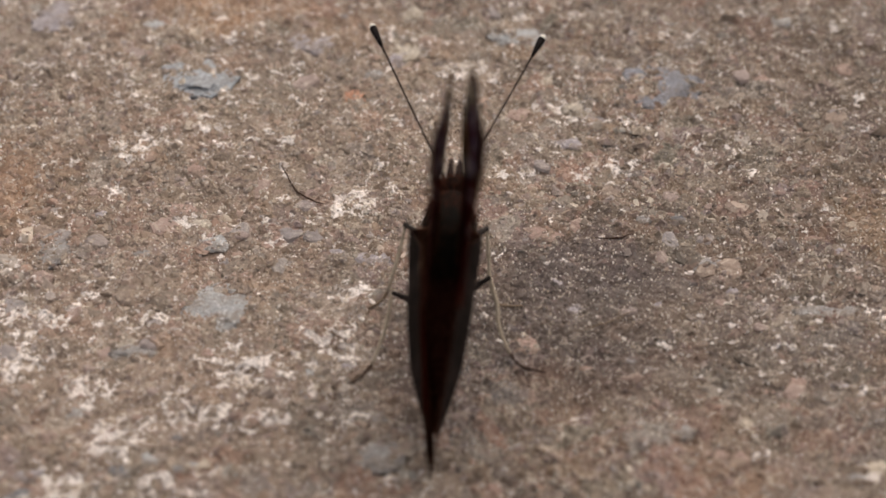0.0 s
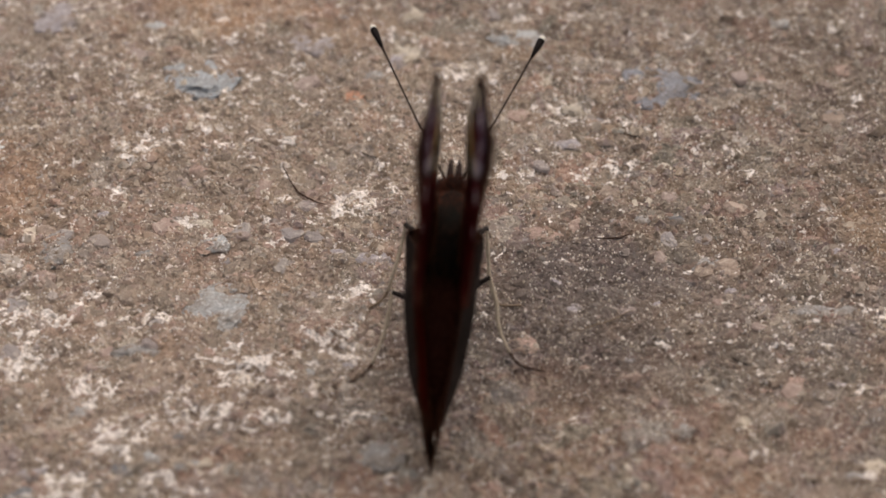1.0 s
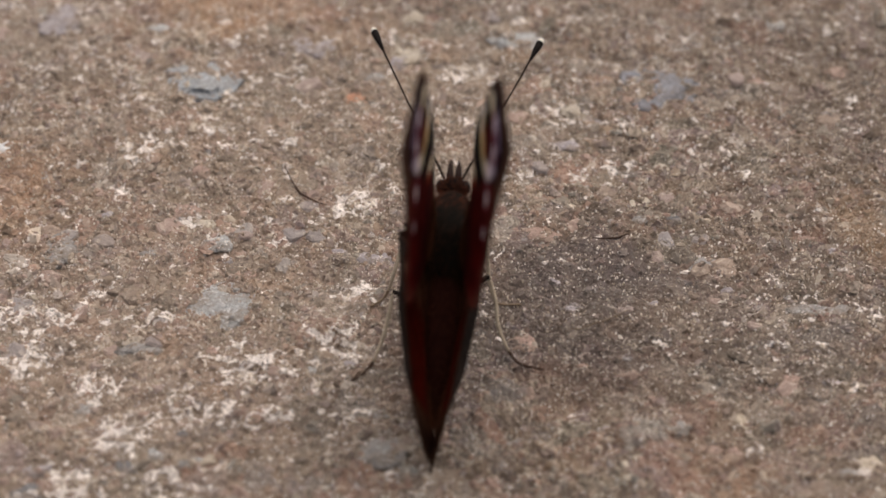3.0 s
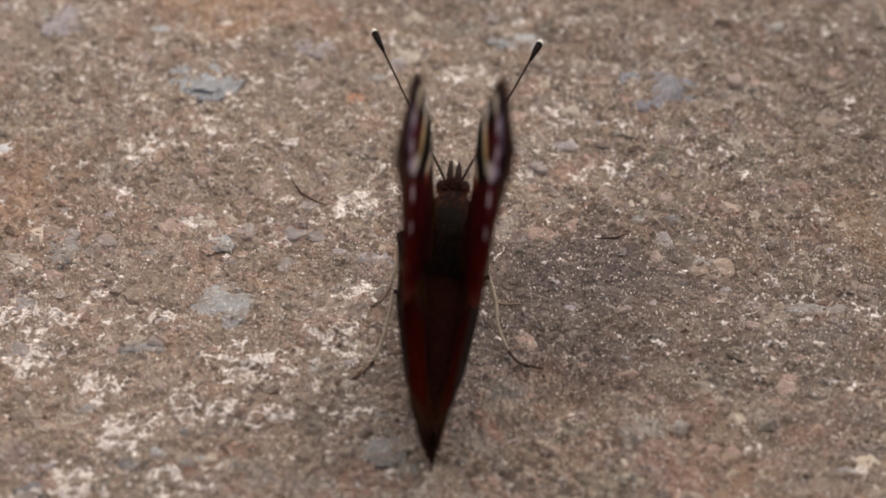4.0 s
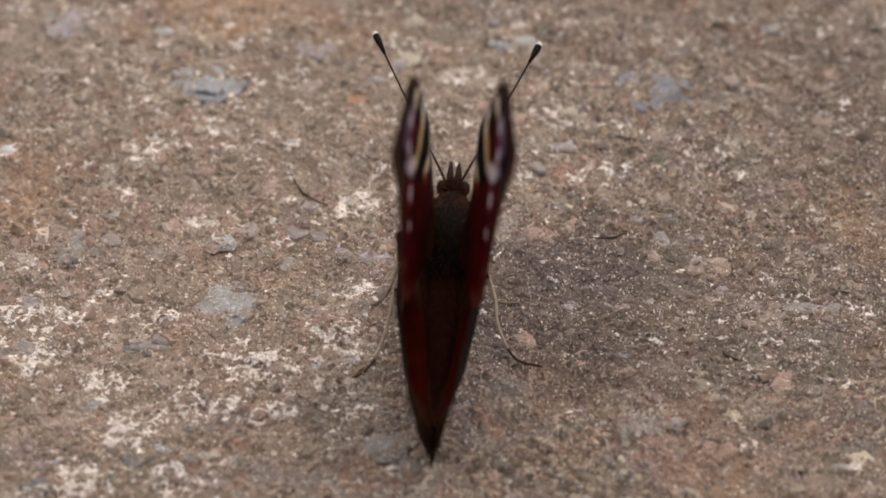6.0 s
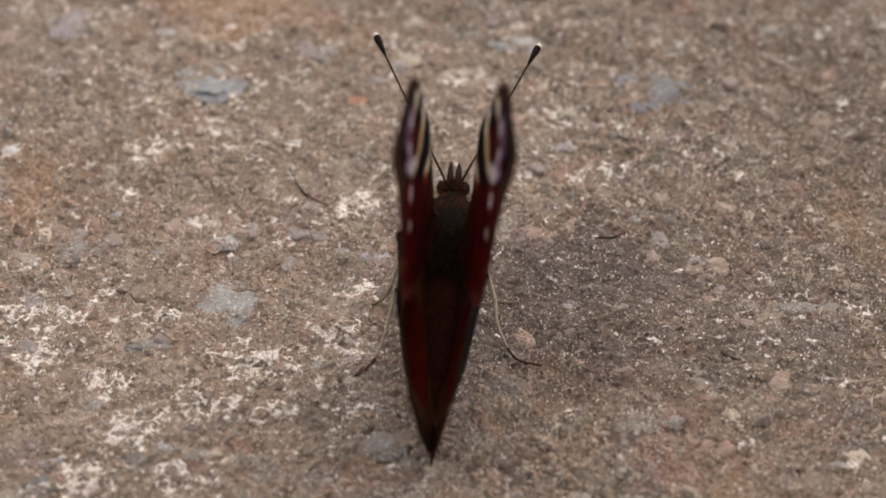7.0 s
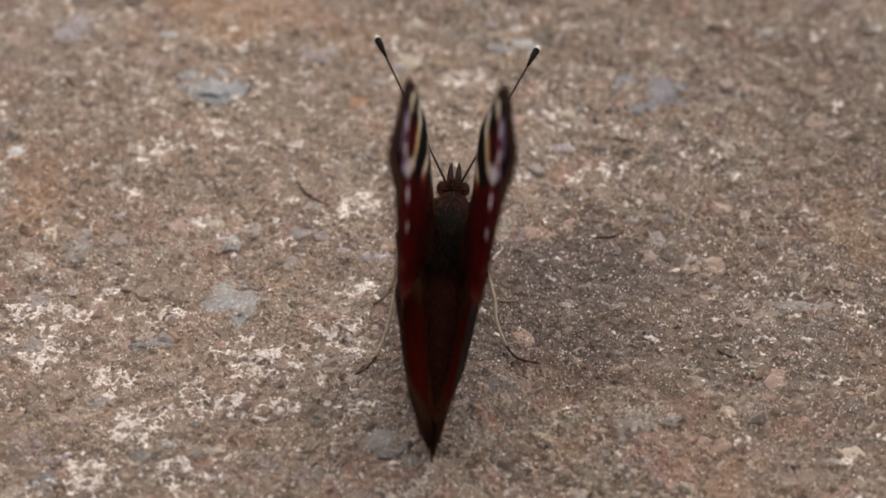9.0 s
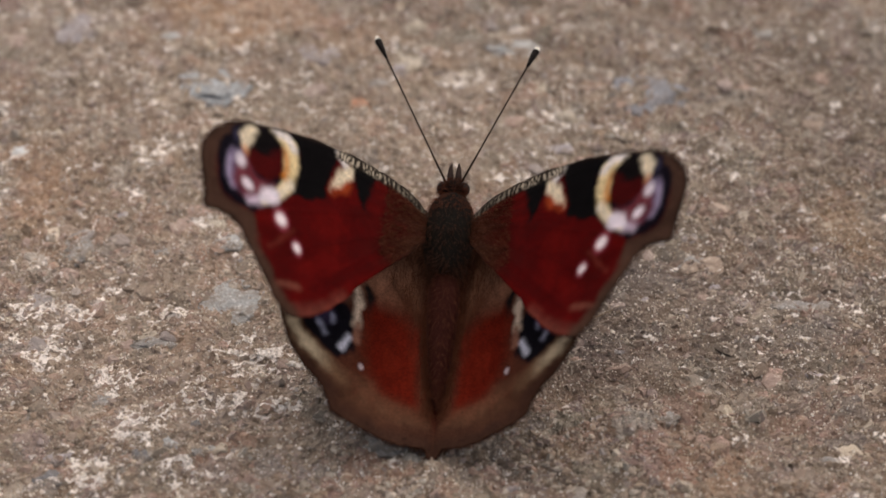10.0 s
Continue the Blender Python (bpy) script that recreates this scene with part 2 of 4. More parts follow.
M_FLECK = chip_material("pale_flecks", [(0.0, (0.52, 0.42, 0.31)), (0.5, (0.78, 0.68, 0.57)), (1.0, (0.92, 0.85, 0.77))], 0.5)
M_STONE = chip_material("embedded_stones", [(0.0, (0.22, 0.165, 0.125)), (0.3, (0.32, 0.235, 0.18)), (0.5, (0.29, 0.25, 0.235)), (0.7, (0.38, 0.26, 0.205)), (0.85, (0.30, 0.265, 0.255)), (1.0, (0.50, 0.41, 0.31))], 0.7, True, 0.9)
DIRT = (0.25, 0.19, 0.14)
TONES = {
    "s": tone_material("pale_blue_stone", (0.40, 0.415, 0.43), (0.30, 0.28, 0.26)), "v": tone_material("violet_grey_stone", (0.27, 0.265, 0.285), (0.20, 0.175, 0.165)),
    "b": tone_material("blue_grey_stone", (0.47, 0.465, 0.455), DIRT), "l": tone_material("mauve_stone", (0.42, 0.37, 0.375), DIRT),
    "g": tone_material("grey_stone", (0.34, 0.315, 0.295), DIRT), "p": tone_material("pink_stone", (0.42, 0.285, 0.23), DIRT),
    "o": tone_material("orange_stone", (0.50, 0.25, 0.15), (0.38, 0.21, 0.14)), "w": tone_material("cream_stone", (0.55, 0.47, 0.38), (0.36, 0.28, 0.2)),
    "c": tone_material("white_stone", (0.80, 0.79, 0.78), (0.6, 0.57, 0.53)), "m": tone_material("slate_stone", (0.25, 0.23, 0.24), DIRT), "d": tone_material("dark_stone", (0.19, 0.185, 0.19), DIRT), "t": tone_material("tan_stone", (0.27, 0.21, 0.16), DIRT),
}


# ---- ground ----
def relief(x, y):
    """Height of the concrete in millimetres."""
    return (0.40 * value_noise(x, y, 14.0, 3) + 0.28 * value_noise(x, y, 4.3, 4) + 0.26 * value_noise(x, y, 1.7, 5)
            + 0.20 * value_noise(x, y, 0.8, 6) + 0.09 * value_noise(x, y, 0.45, 8))


def crust_layer(me, values):
    layer = me.attributes.new("crust", "FLOAT", "POINT")
    layer.data.foreach_set("value", np.asarray(values, dtype=np.float32))


def ground_sheet():
    core = np.arange(-52.0, 52.01, 0.28)
    far = [52.0]
    while far[-1] < 4.0e5:
        far.append(far[-1] * 1.35)
    far = np.array(far[1:])
    axis = np.concatenate([-far[::-1], core, far])
    k = len(axis)
    x, y = np.meshgrid(axis, axis, indexing="ij")
    z = relief(x, y)
    v = np.stack([x, y, z], -1).reshape(-1, 3) * MM
    i = np.arange(k * k).reshape(k, k)
    f = np.stack([i[:-1, :-1], i[1:, :-1], i[1:, 1:], i[:-1, 1:]], -1).reshape(-1, 4)
    me = bpy.data.meshes.new("ground")
    me.from_pydata(v.tolist(), [], f.tolist())
    smooth(me)
    crust_layer(me, crust_field(x, y).ravel())
    me.materials.append(M_GROUND)
    return tagged(new("ground", me), "worn brown exposed-aggregate concrete with rusty and pale stains", "ground", kind="structure")


ground = ground_sheet()


def chips(name, xs, ys, size, high, seed, material, sides=6):
    """Many small embedded stones in one mesh."""
    r = np.random.RandomState(seed)
    n = len(xs)
    a = (np.arange(sides) / sides * 2 * np.pi)[None, :] + r.rand(n, 1) * 6.28 + (r.rand(n, sides) - 0.5) * 0.6
    rad = size[:, None] * (0.65 + 0.55 * r.rand(n, sides))
    squash, turn = 0.55 + 0.45 * r.rand(n, 1), r.rand(n, 1) * 3.14
    px, py = np.cos(a) * rad, np.sin(a) * rad * squash
    px, py = px * np.cos(turn) - py * np.sin(turn), px * np.sin(turn) + py * np.cos(turn)
    gx, gy = (r.rand(n, 1) - 0.5) * 0.9, (r.rand(n, 1) - 0.5) * 0.9
    z0 = relief(xs, ys)[:, None]
    h = high[:, None]
    k = 0.40 + 0.25 * r.rand(n, sides)
    base = np.stack([xs[:, None] + px, ys[:, None] + py, z0 - 0.6 * h + 0 * px], -1)
    top = np.stack([xs[:, None] + px * k, ys[:, None] + py * k, z0 + h * (0.75 + 0.5 * r.rand(n, sides)) + gx * px + gy * py], -1)
    v = np.concatenate([base, top], 1).reshape(-1, 3) * MM
    o = (np.arange(n) * 2 * sides)[:, None]
    i = np.arange(sides)
    j = (i + 1) % sides
    faces = np.stack([o + i, o + j, o + j + sides, o + i + sides], -1).reshape(-1, 4).tolist() + (o + i + sides).tolist()
    me = bpy.data.meshes.new(name)
    me.from_pydata(v.tolist(), [], faces)
    crust_layer(me, np.repeat(crust_field(xs, ys), 2 * sides))
    me.materials.append(material)
    ob = new(name, me)
    ob.parent = ground
    return tagged(ob, kind="stuff")


# ---- the butterfly: frame ----
HINGE = 1.2
LIFT = 9.04
butterfly = tagged(new("butterfly"), "dark red peacock butterfly with eyespots resting on concrete", "butterfly")
butterfly.matrix_world = pose(0.0006, -0.0085, 0.0010)
BODY = (Matrix.Translation((0, 0, LIFT * MM)) @ Matrix.Rotation(radians(-4.85), 4, "Z") @ Matrix.Rotation(radians(9.8), 4, "X")
        @ Matrix.Rotation(radians(-1.05), 4, "Y"))


def spline(points, per=10, closed=True):
    """A smooth curve through a few points."""
    p = np.array(points, float)
    n = len(p)
    out = []
    for i in range(n if closed else n - 1):
        a, b, c, d = (p[(i + k) % n] if closed else p[min(max(i + k, 0), n - 1)] for k in (-1, 0, 1, 2))
        for t in np.arange(per) / per:
            out.append(0.5 * (2 * b + (c - a) * t + (2 * a - 5 * b + 4 * c - d) * t * t + (3 * b - a - 3 * c + d) * t ** 3))
    if not closed:
        out.append(p[-1])
    return np.array(out)


def to_line(p, line):
    """Distance from each point to a bent line."""
    best = np.full(len(p), 1e9)
    for a, b in zip(line[:-1], line[1:]):
        ab = np.asarray(b, float) - a
        t = np.clip(((p - a) @ ab) / max(ab @ ab, 1e-9), 0, 1)
        best = np.minimum(best, np.linalg.norm(p - (np.asarray(a) + t[:, None] * ab), axis=1))
    return best


def inside(p, poly):
    poly = np.asarray(poly, float)
    x, y = p[:, 0], p[:, 1]
    hit = np.zeros(len(p), bool)
    for (ax, ay), (bx, by) in zip(poly, np.roll(poly, -1, 0)):
        if ay != by:
            hit ^= ((ay > y) != (by > y)) & (x < (bx - ax) * (y - ay) / (by - ay) + ax)
    return hit


class Paint:
    """Lays the wing's scale colours on its points, layer over layer."""

    def __init__(self, p, tone):
        self.p, self.c = p, np.tile(np.array(tone, float), (len(p), 1))
        self.wave = 0.22 * value_noise(p[:, 0], p[:, 1], 0.9, 31) + 0.12 * value_noise(p[:, 0], p[:, 1], 0.4, 32)

    def lay(self, mask, tone):
        self.c += np.clip(mask, 0, 1)[:, None] * (np.asarray(tone, float) - self.c)

    def area(self, poly, tone, soft=0.35, k=1.0, round_=True):
        poly = spline(poly, 5) if round_ else np.array(poly, float)
        d = to_line(self.p, np.vstack([poly, poly[:1]]))
        d = np.where(inside(self.p, poly), d, -d) + self.wave
        self.lay(k * step(-soft, soft, d), tone)

    def stroke(self, line, width, tone, soft=0.3, k=1.0):
        d = to_line(self.p, spline(line, 5, False) if len(line) > 2 else np.array(line, float)) + self.wave * 0.7
        self.lay(k * step(width + soft, width - soft, d), tone)

    def dot(self, x, y, rx, ry, tone, soft=0.35, k=1.0):
        q = (self.p - (x, y)) / (rx, ry)
        self.lay(k * step(1 + soft, 1 - soft, np.linalg.norm(q, axis=1)), tone)


FORE = [(0.2, 0.2), (1.7, 0.3), (3.2, 0.75), (5.8, 0.6), (9.5, -0.15), (13.0, -1.2), (16.5, -2.6), (19.8, -4.2), (23.0, -5.9), (25.2, -7.5), (26.8, -9.5),
        (27.6, -11.6), (27.5, -13.3), (26.8, -15.2), (26.4, -17.1), (25.0, -16.6), (23.5, -16.3), (22.1, -16.7), (20.4, -18.0), (18.7, -19.4), (17.3, -20.6),
        (15.8, -21.2), (13.9, -20.1), (11.9, -18.2), (10.4, -16.4), (8.4, -13.2), (5.4, -9.0), (2.4, -4.8), (0.4, -1.8)]
FORE_COSTA, FORE_RIM = FORE[1:9], FORE[8:22]
HIND = [(0.0, -0.4), (2.4, -0.9), (5.6, -2.4), (9.2, -4.6), (12.2, -6.8), (14.2, -9.2), (14.9, -11.2), (14.5, -12.8), (13.8, -14.2), (12.7, -15.7), (11.5, -16.8),
        (10.6, -17.9), (9.9, -19.4), (8.1, -20.1), (6.2, -20.7), (4.2, -21.1), (2.2, -21.0), (1.1, -20.9), (0.6, -21.7), (-0.6, -21.8), (-0.9, -20.4), (-0.7, -14.0), (-0.2, -7.0)]
HIND_RIM = HIND[6:19]


def paint_fore(p):
    a = Paint(p, (0.069, 0.0012, 0.0013))
    s, f = p[:, 0], p[:, 1]
    # lighter streaks that run out from the base, and worn paler scales
    ray = np.arctan2(-f + 0.5, s + 2.0) * 22.0
    streak = value_noise(ray, np.hypot(s, f) * 0.25, 1.0, 61) + 0.6 * value_noise(s, f, 2.6, 62)
    a.lay(0.55 * step(0.1, 0.9, streak), (0.112, 0.0026, 0.0020))
    a.lay(0.5 * step(-0.1, -0.9, streak), (0.048, 0.0016, 0.0014))
    a.stroke([(9.8, -15.4), (12.6, -18.6), (15.2, -20.6)], 0.5, (0.20, 0.07, 0.05), 0.7, 0.45)
    a.lay(0.75 * step(11, 2, s - 0.15 * f + 1.2 * streak), (0.036, 0.0045, 0.0032))
    a.lay(0.8 * step(4.2, 0.6, s + 0.25 * f + 0.8 * streak), (0.070, 0.030, 0.019))
    black = (0.0028, 0.0022, 0.0026)
    a.area([(19.2, -4.0), (15.8, -2.2), (13.2, -0.9), (12.7, -2.4), (13.3, -4.2), (13.7, -6.1), (14.1, -7.7), (15.7, -8.9), (16.9, -9.4), (17.6, -9.2), (17.4, -5.2)], black, 0.25)
    a.area([(11.2, -1.4), (9.4, -0.5), (7.9, -0.6), (8.3, -1.8), (8.9, -4.3), (9.2, -5.2), (10.0, -4.3), (10.7, -3.2)], black, 0.4)
    cream, white = (0.74, 0.63, 0.46), (0.80, 0.74, 0.72)
    a.area([(12.5, -3.8), (11.2, -3.2), (11.0, -4.3), (11.9, -5.2), (13.1, -6.2), (13.3, -5.6)], (0.42, 0.070, 0.018), 0.6, 0.75)
    a.area([(12.6, -3.0), (11.2, -2.0), (10.9, -3.2), (11.8, -4.2), (12.7, -5.2), (13.3, -6.0), (13.1, -4.6)], cream, 0.4)
    a.stroke([(13.0, -1.5), (11.9, -2.2)], 0.3, white, 0.35)
    # rim of the wing
    rim = to_line(p, spline(FORE_RIM, 5, False)) + a.wave
    brown = (0.062, 0.031, 0.021)
    a.lay(step(2.2, 1.2, rim + 0.5 * step(-13, -18, f)), brown)
    a.area([(27.0, -12.5), (26.4, -16.8), (23.6, -16.4), (21.4, -17.0), (20.6, -15.6), (21.8, -14.4), (24.3, -15.2), (25.8, -13.6)], brown, 0.4)
    a.lay(0.6 * step(0.4, 0.1, rim), (0.022, 0.014, 0.010))
    a.stroke([(19.0, -16.3), (17.8, -14.6), (16.7, -12.9)], 0.16, (0.15, 0.03, 0.02), 0.4, 0.6)
    a.stroke([(17.6, -19.0), (15.1, -17.8)], 0.14, (0.24, 0.09, 0.06), 0.4, 0.6)
    # eyespot: black ring, lavender and mauve field, cream crescent, maroon pupil
    a.area([(23.5, -6.4), (24.9, -7.8), (25.8, -9.5), (26.0, -11.5), (25.6, -13.4), (24.9, -14.4), (23.8, -14.7), (22.0, -14.4), (20.6, -13.5), (19.5, -12.2), (18.0, -10.3),
            (17.2, -8.3), (17.0, -6.3), (17.3, -4.6), (18.2, -3.9), (19.4, -4.1), (21.0, -4.8)], (0.0050, 0.0036, 0.0075), 0.3)
    a.dot(24.3, -8.3, 0.5, 0.7, (0.030, 0.026, 0.05), 0.7)
    a.area([(24.9, -10.3), (23.9, -9.1), (23.2, -9.2), (23.3, -11.6), (22.4, -12.9), (22.0, -13.1), (23.0, -13.4), (23.9, -13.5), (24.5, -13.0), (24.9, -12.2)], (0.165, 0.13, 0.21), 0.35)
    a.stroke([(24.6, -10.8), (24.6, -12.3), (24.0, -13.3)], 0.2, (0.36, 0.30, 0.44), 0.4, 0.8)
    a.area([(23.8, -11.4), (23.4, -9.6), (22.5, -9.4), (21.6, -10.4), (20.3, -10.2), (19.2, -9.9), (20.3, -11.6), (21.6, -13.0), (23.1, -13.4), (23.9, -12.9)], (0.15, 0.030, 0.042), 0.5)
    a.stroke([(24.0, -11.3), (22.9, -13.2)], 0.2, (0.085, 0.022, 0.035), 0.35, 0.8)
    a.stroke([(22.9, -10.7), (21.3, -12.6)], 0.2, (0.11, 0.018, 0.026), 0.35, 0.8)
    a.area([(23.5, -6.9), (22.4, -6.0), (21.9, -6.5), (22.6, -8.0), (23.4, -9.2), (23.9, -8.5)], cream, 0.3)
    a.dot(23.2, -9.0, 0.45, 0.5, (0.52, 0.22, 0.10), 0.7, 0.7)
    a.area([(20.9, -5.2), (19.2, -4.1), (17.9, -4.3), (17.3, -5.3), (17.2, -7.0), (17.6, -9.2), (18.6, -10.8), (19.6, -12.0), (20.6, -12.8), (20.2, -11.4), (19.0, -9.9), (18.8, -8.5),
            (19.1, -7.2), (19.4, -6.2), (20.1, -5.6)], (0.76, 0.60, 0.33), 0.28)
    a.stroke([(20.6, -5.0), (19.2, -4.6), (18.2, -5.0)], 0.38, white, 0.4)
    a.stroke([(17.8, -8.8), (18.9, -10.7)], 0.4, (0.78, 0.68, 0.52), 0.4)
    a.stroke([(18.9, -6.1), (18.55, -7.2), (18.7, -8.4)], 0.32, (0.55, 0.18, 0.022), 0.5, 0.9)
    a.stroke([(19.2, -10.9), (20.0, -11.6), (21.0, -12.7), (21.9, -13.4)], 0.38, (0.60, 0.48, 0.60), 0.5)
    a.area([(22.4, -8.0), (19.5, -5.7), (19.0, -7.2), (19.0, -8.9), (20.4, -10.3), (21.7, -10.4), (22.6, -9.6)], (0.055, 0.0022, 0.0024), 0.35)
    a.area([(22.3, -6.3), (21.2, -5.3), (19.9, -5.4), (19.4, -6.0), (20.7, -7.7), (22.3, -8.3)], (0.0045, 0.0030, 0.0035), 0.45)
    a.stroke([(20.6, -12.3), (19.3, -11.0)], 0.42, (0.82, 0.76, 0.84), 0.45)
    for x, y, rx, ry, k in ((23.5, -10.3, 0.55, 0.62, 0.9), (22.35, -12.05, 0.62, 0.5, 0.95), (19.9, -11.55, 0.85, 0.62, 1.0)):
        a.dot(x, y, rx, ry, (0.84, 0.75, 0.83), 0.7, k)
    for x, y, r in ((18.2, -12.85, 0.9), (16.0, -14.35, 0.68)):
        a.dot(x, y, r * 0.95, r * 1.05, (0.36, 0.06, 0.09), 0.5, 0.8)
        a.dot(x, y, r * 0.66, r * 0.66, (0.88, 0.79, 0.82), 0.5)
    # pale and black ticks along the front edge
    d = to_line(p, spline(FORE_COSTA, 6, False))
    tick = np.sin(12.0 * s + 5.0 * value_noise(s, f, 1.0, 41)) + 1.1 * value_noise(s * 5.5, f * 5.5, 1.0, 42)
    band = step(1.25, 0.85, d + 0.1 * tick) * step(13.4, 12.6, s) * step(0.5, 2.0, s)
    a.lay(band, (0.018, 0.013, 0.010))
    a.lay(0.9 * band * step(0.05, 0.45, tick) * step(0.1, 0.3, d) * (0.2 + 0.8 * step(3.0, 9.0, s + 1.5 * value_noise(s, f, 0.7, 43))), (0.62, 0.54, 0.42))
    a.lay(0.8 * step(0.3, 0.1, d), (0.03, 0.02, 0.016))
    return a.c


def paint_hind(p):
    a = Paint(p, (0.078, 0.025, 0.014))
    s, f = p[:, 0], p[:, 1]
    a.area([(6.6, -8.4), (7.0, -12.0), (6.8, -14.4), (5.9, -16.0), (4.7, -16.9), (2.9, -17.3), (1.6, -17.0), (1.6, -13.8), (2.1, -10.2), (4.0, -8.6)], (0.088, 0.0066, 0.0026), 1.3)
    streak = value_noise(s * 1.6, f * 0.35, 1.0, 63) + 0.6 * value_noise(s, f, 2.4, 64)
    a.lay(0.4 * step(0.1, 0.9, streak) * step(9, 6, s) * step(-18, -15, f), (0.135, 0.0120, 0.0048))
    a.lay(step(-9.5, -5.5, f + 0.8 * streak), (0.28, 0.13, 0.078))
    a.lay(0.5 * step(2.0, 0.3, s), (0.060, 0.010, 0.006))
    a.area([(14, -7), (9, -2), (7.8, -6.0), (8.4, -8.6), (12.4, -10.0)], (0.09, 0.05, 0.038), 0.6)
    rim = to_line(p, spline(HIND_RIM, 5, False)) + a.wave
    near = step(6.0, 12.5, s)
    a.lay(0.9 * step(3.0, 1.6, rim), (0.058, 0.025, 0.0155))
    a.lay(0.75 * step(0.9, 2.0, rim) * step(3.2, 2.2, rim) * step(2.5, 7.0, s), (0.085, 0.038, 0.021))
    a.lay(0.9 * step(1.3, 0.5, rim) * (1 - 0.6 * near), (0.046, 0.022, 0.015))
    bar = to_line(p, spline([(14.2, -11.0), (13.2, -13.0), (12.1, -14.0), (10.4, -15.1), (8.8, -16.0), (7.1, -16.5), (5.4, -17.6), (3.2, -18.3), (1.2, -18.2)], 5, False)) + a.wave
    a.lay(0.75 * step(1.3, 0.3, bar) * (0.22 + 0.78 * step(7.5, 12.0, s)), (0.22, 0.13, 0.072))
    a.lay(step(0.85, 0.2, bar) * step(9.5, 12.6, s), (0.62, 0.50, 0.34))
    a.area([(12.8, -11.3), (11.0, -8.8), (9.4, -8.8), (8.2, -9.7), (7.8, -11.2), (7.9, -12.9), (8.6, -14.1), (9.9, -14.2), (11.1, -13.6), (12.1, -12.7)], (0.006, 0.005, 0.008), 0.3)
    a.dot(11.0, -10.6, 1.1, 0.8, (0.045, 0.035, 0.075), 0.7)
    blue = (0.36, 0.37, 0.50)
    a.stroke([(11.3, -11.5), (10.7, -12.4)], 0.26, blue, 0.35, 0.9)
    a.stroke([(10.05, -10.5), (9.95, -11.2)], 0.2, blue, 0.3, 0.9)
    a.stroke([(8.5, -12.3), (9.2, -13.4)], 0.27, (0.58, 0.59, 0.70), 0.3)
    a.stroke([(7.8, -7.4), (7.5, -8.6), (7.6, -9.7), (7.7, -10.8)], 0.36, (0.66, 0.52, 0.40), 0.35)
    a.stroke([(7.6, -10.8), (7.7, -12.4)], 0.25, (0.26, 0.12, 0.08), 0.4)
    a.area([(6.8, -6.6), (6.1, -7.4), (6.3, -9.1), (6.9, -8.4)], (0.010, 0.008, 0.008), 0.4)
    a.dot(7.2, -14.75, 0.22, 0.28, (0.56, 0.46, 0.48), 0.6)
    return a.c


def wing(name, outline, painter, side, lift, veins, flex, label):
    """A thin, slightly cupped plate with raised veins: patterned above, smoky below."""
    edge = spline(outline, 9)
    edge = edge + 0.10 * np.stack([value_noise(edge[:, 0], edge[:, 1], 0.9, 71), value_noise(edge[:, 0], edge[:, 1], 0.9, 72)], -1)
    lo, hi = edge.min(0), edge.max(0)
    r = np.random.RandomState(7)
    gx, gy = np.meshgrid(np.arange(lo[0], hi[0], 0.17), np.arange(lo[1], hi[1], 0.17), indexing="ij")
    inner = np.stack([gx.ravel(), gy.ravel()], -1)
    inner = inner + (r.rand(*inner.shape) - 0.5) * 0.06
    inner = inner[inside(inner, edge)]
    inner = inner[to_line(inner, np.vstack([edge, edge[:1]])) > 0.1]
    pts = np.vstack([edge, inner])
    k = len(edge)
    cdt = geometry.delaunay_2d_cdt([Vector(q) for q in pts], [(i, (i + 1) % k) for i in range(k)], [], 1, 1e-6)
    p, faces = np.array([tuple(q) for q in cdt[0]]), cdt[2]
    top = painter(p)
    ridge = np.zeros(len(p))
    for v in veins:
        ridge = np.maximum(ridge, step(0.35, 0.0, to_line(p, spline(v, 6, False))))
    top *= (1 - 0.10 * ridge)[:, None]
    z = lift(p, side) + 0.025 * ridge + 0.04 * value_noise(p[:, 0], p[:, 1], 2.2, 9)
    n = len(p)
    grain = 0.7 + 0.5 * value_noise(p[:, 0] * 0.6, p[:, 1] * 2.0, 0.6, 12)
    under = np.array((0.016, 0.0115, 0.0100))[None, :] * (grain + 0.25 + 0.5 * value_noise(p[:, 0], p[:, 1], 1.3, 13))[:, None]
    bow = lift(p, side)
    x, y = side * (p[:, 0] + flex[0] * bow), p[:, 1] + flex[1] * bow
    v = np.vstack([np.stack([x, y, z], -1), np.stack([x, y, z - 0.09], -1)]) * MM
    flip = side < 0
    f = [tuple(reversed(q)) if flip else tuple(q) for q in faces]
    f += [tuple(i + n for i in reversed(q)) for q in f]
    count = {}
    for q in f[:len(faces)]:
        for a, b in zip(q, q[1:] + q[:1]):
            count[(a, b)] = 1
    f += [(b, a, a + n, b + n) for a, b in count if (b, a) not in count]
    me = bpy.data.meshes.new(name)
    me.from_pydata(v.tolist(), [], f)
    smooth(me)
    col = np.ones((2 * n, 4))
    col[:n, :3], col[n:, :3] = top, under
    layer = me.color_attributes.new("scales", "FLOAT_COLOR", "POINT")
    layer.data.foreach_set("color", np.clip(col, 0, 1).ravel())
    return hang(name, me, M_WING, butterfly, label)


def lift_fore(p, side):
    """A slight twist: the outer rim lies lower than the front edge."""
    return TWIST[side] * np.maximum(p[:, 1] + 10.0, -5.5) * step(4, 18, p[:, 0]) - 0.5 * step(-12.5, -16.5, p[:, 1]) * step(19, 25, p[:, 0])


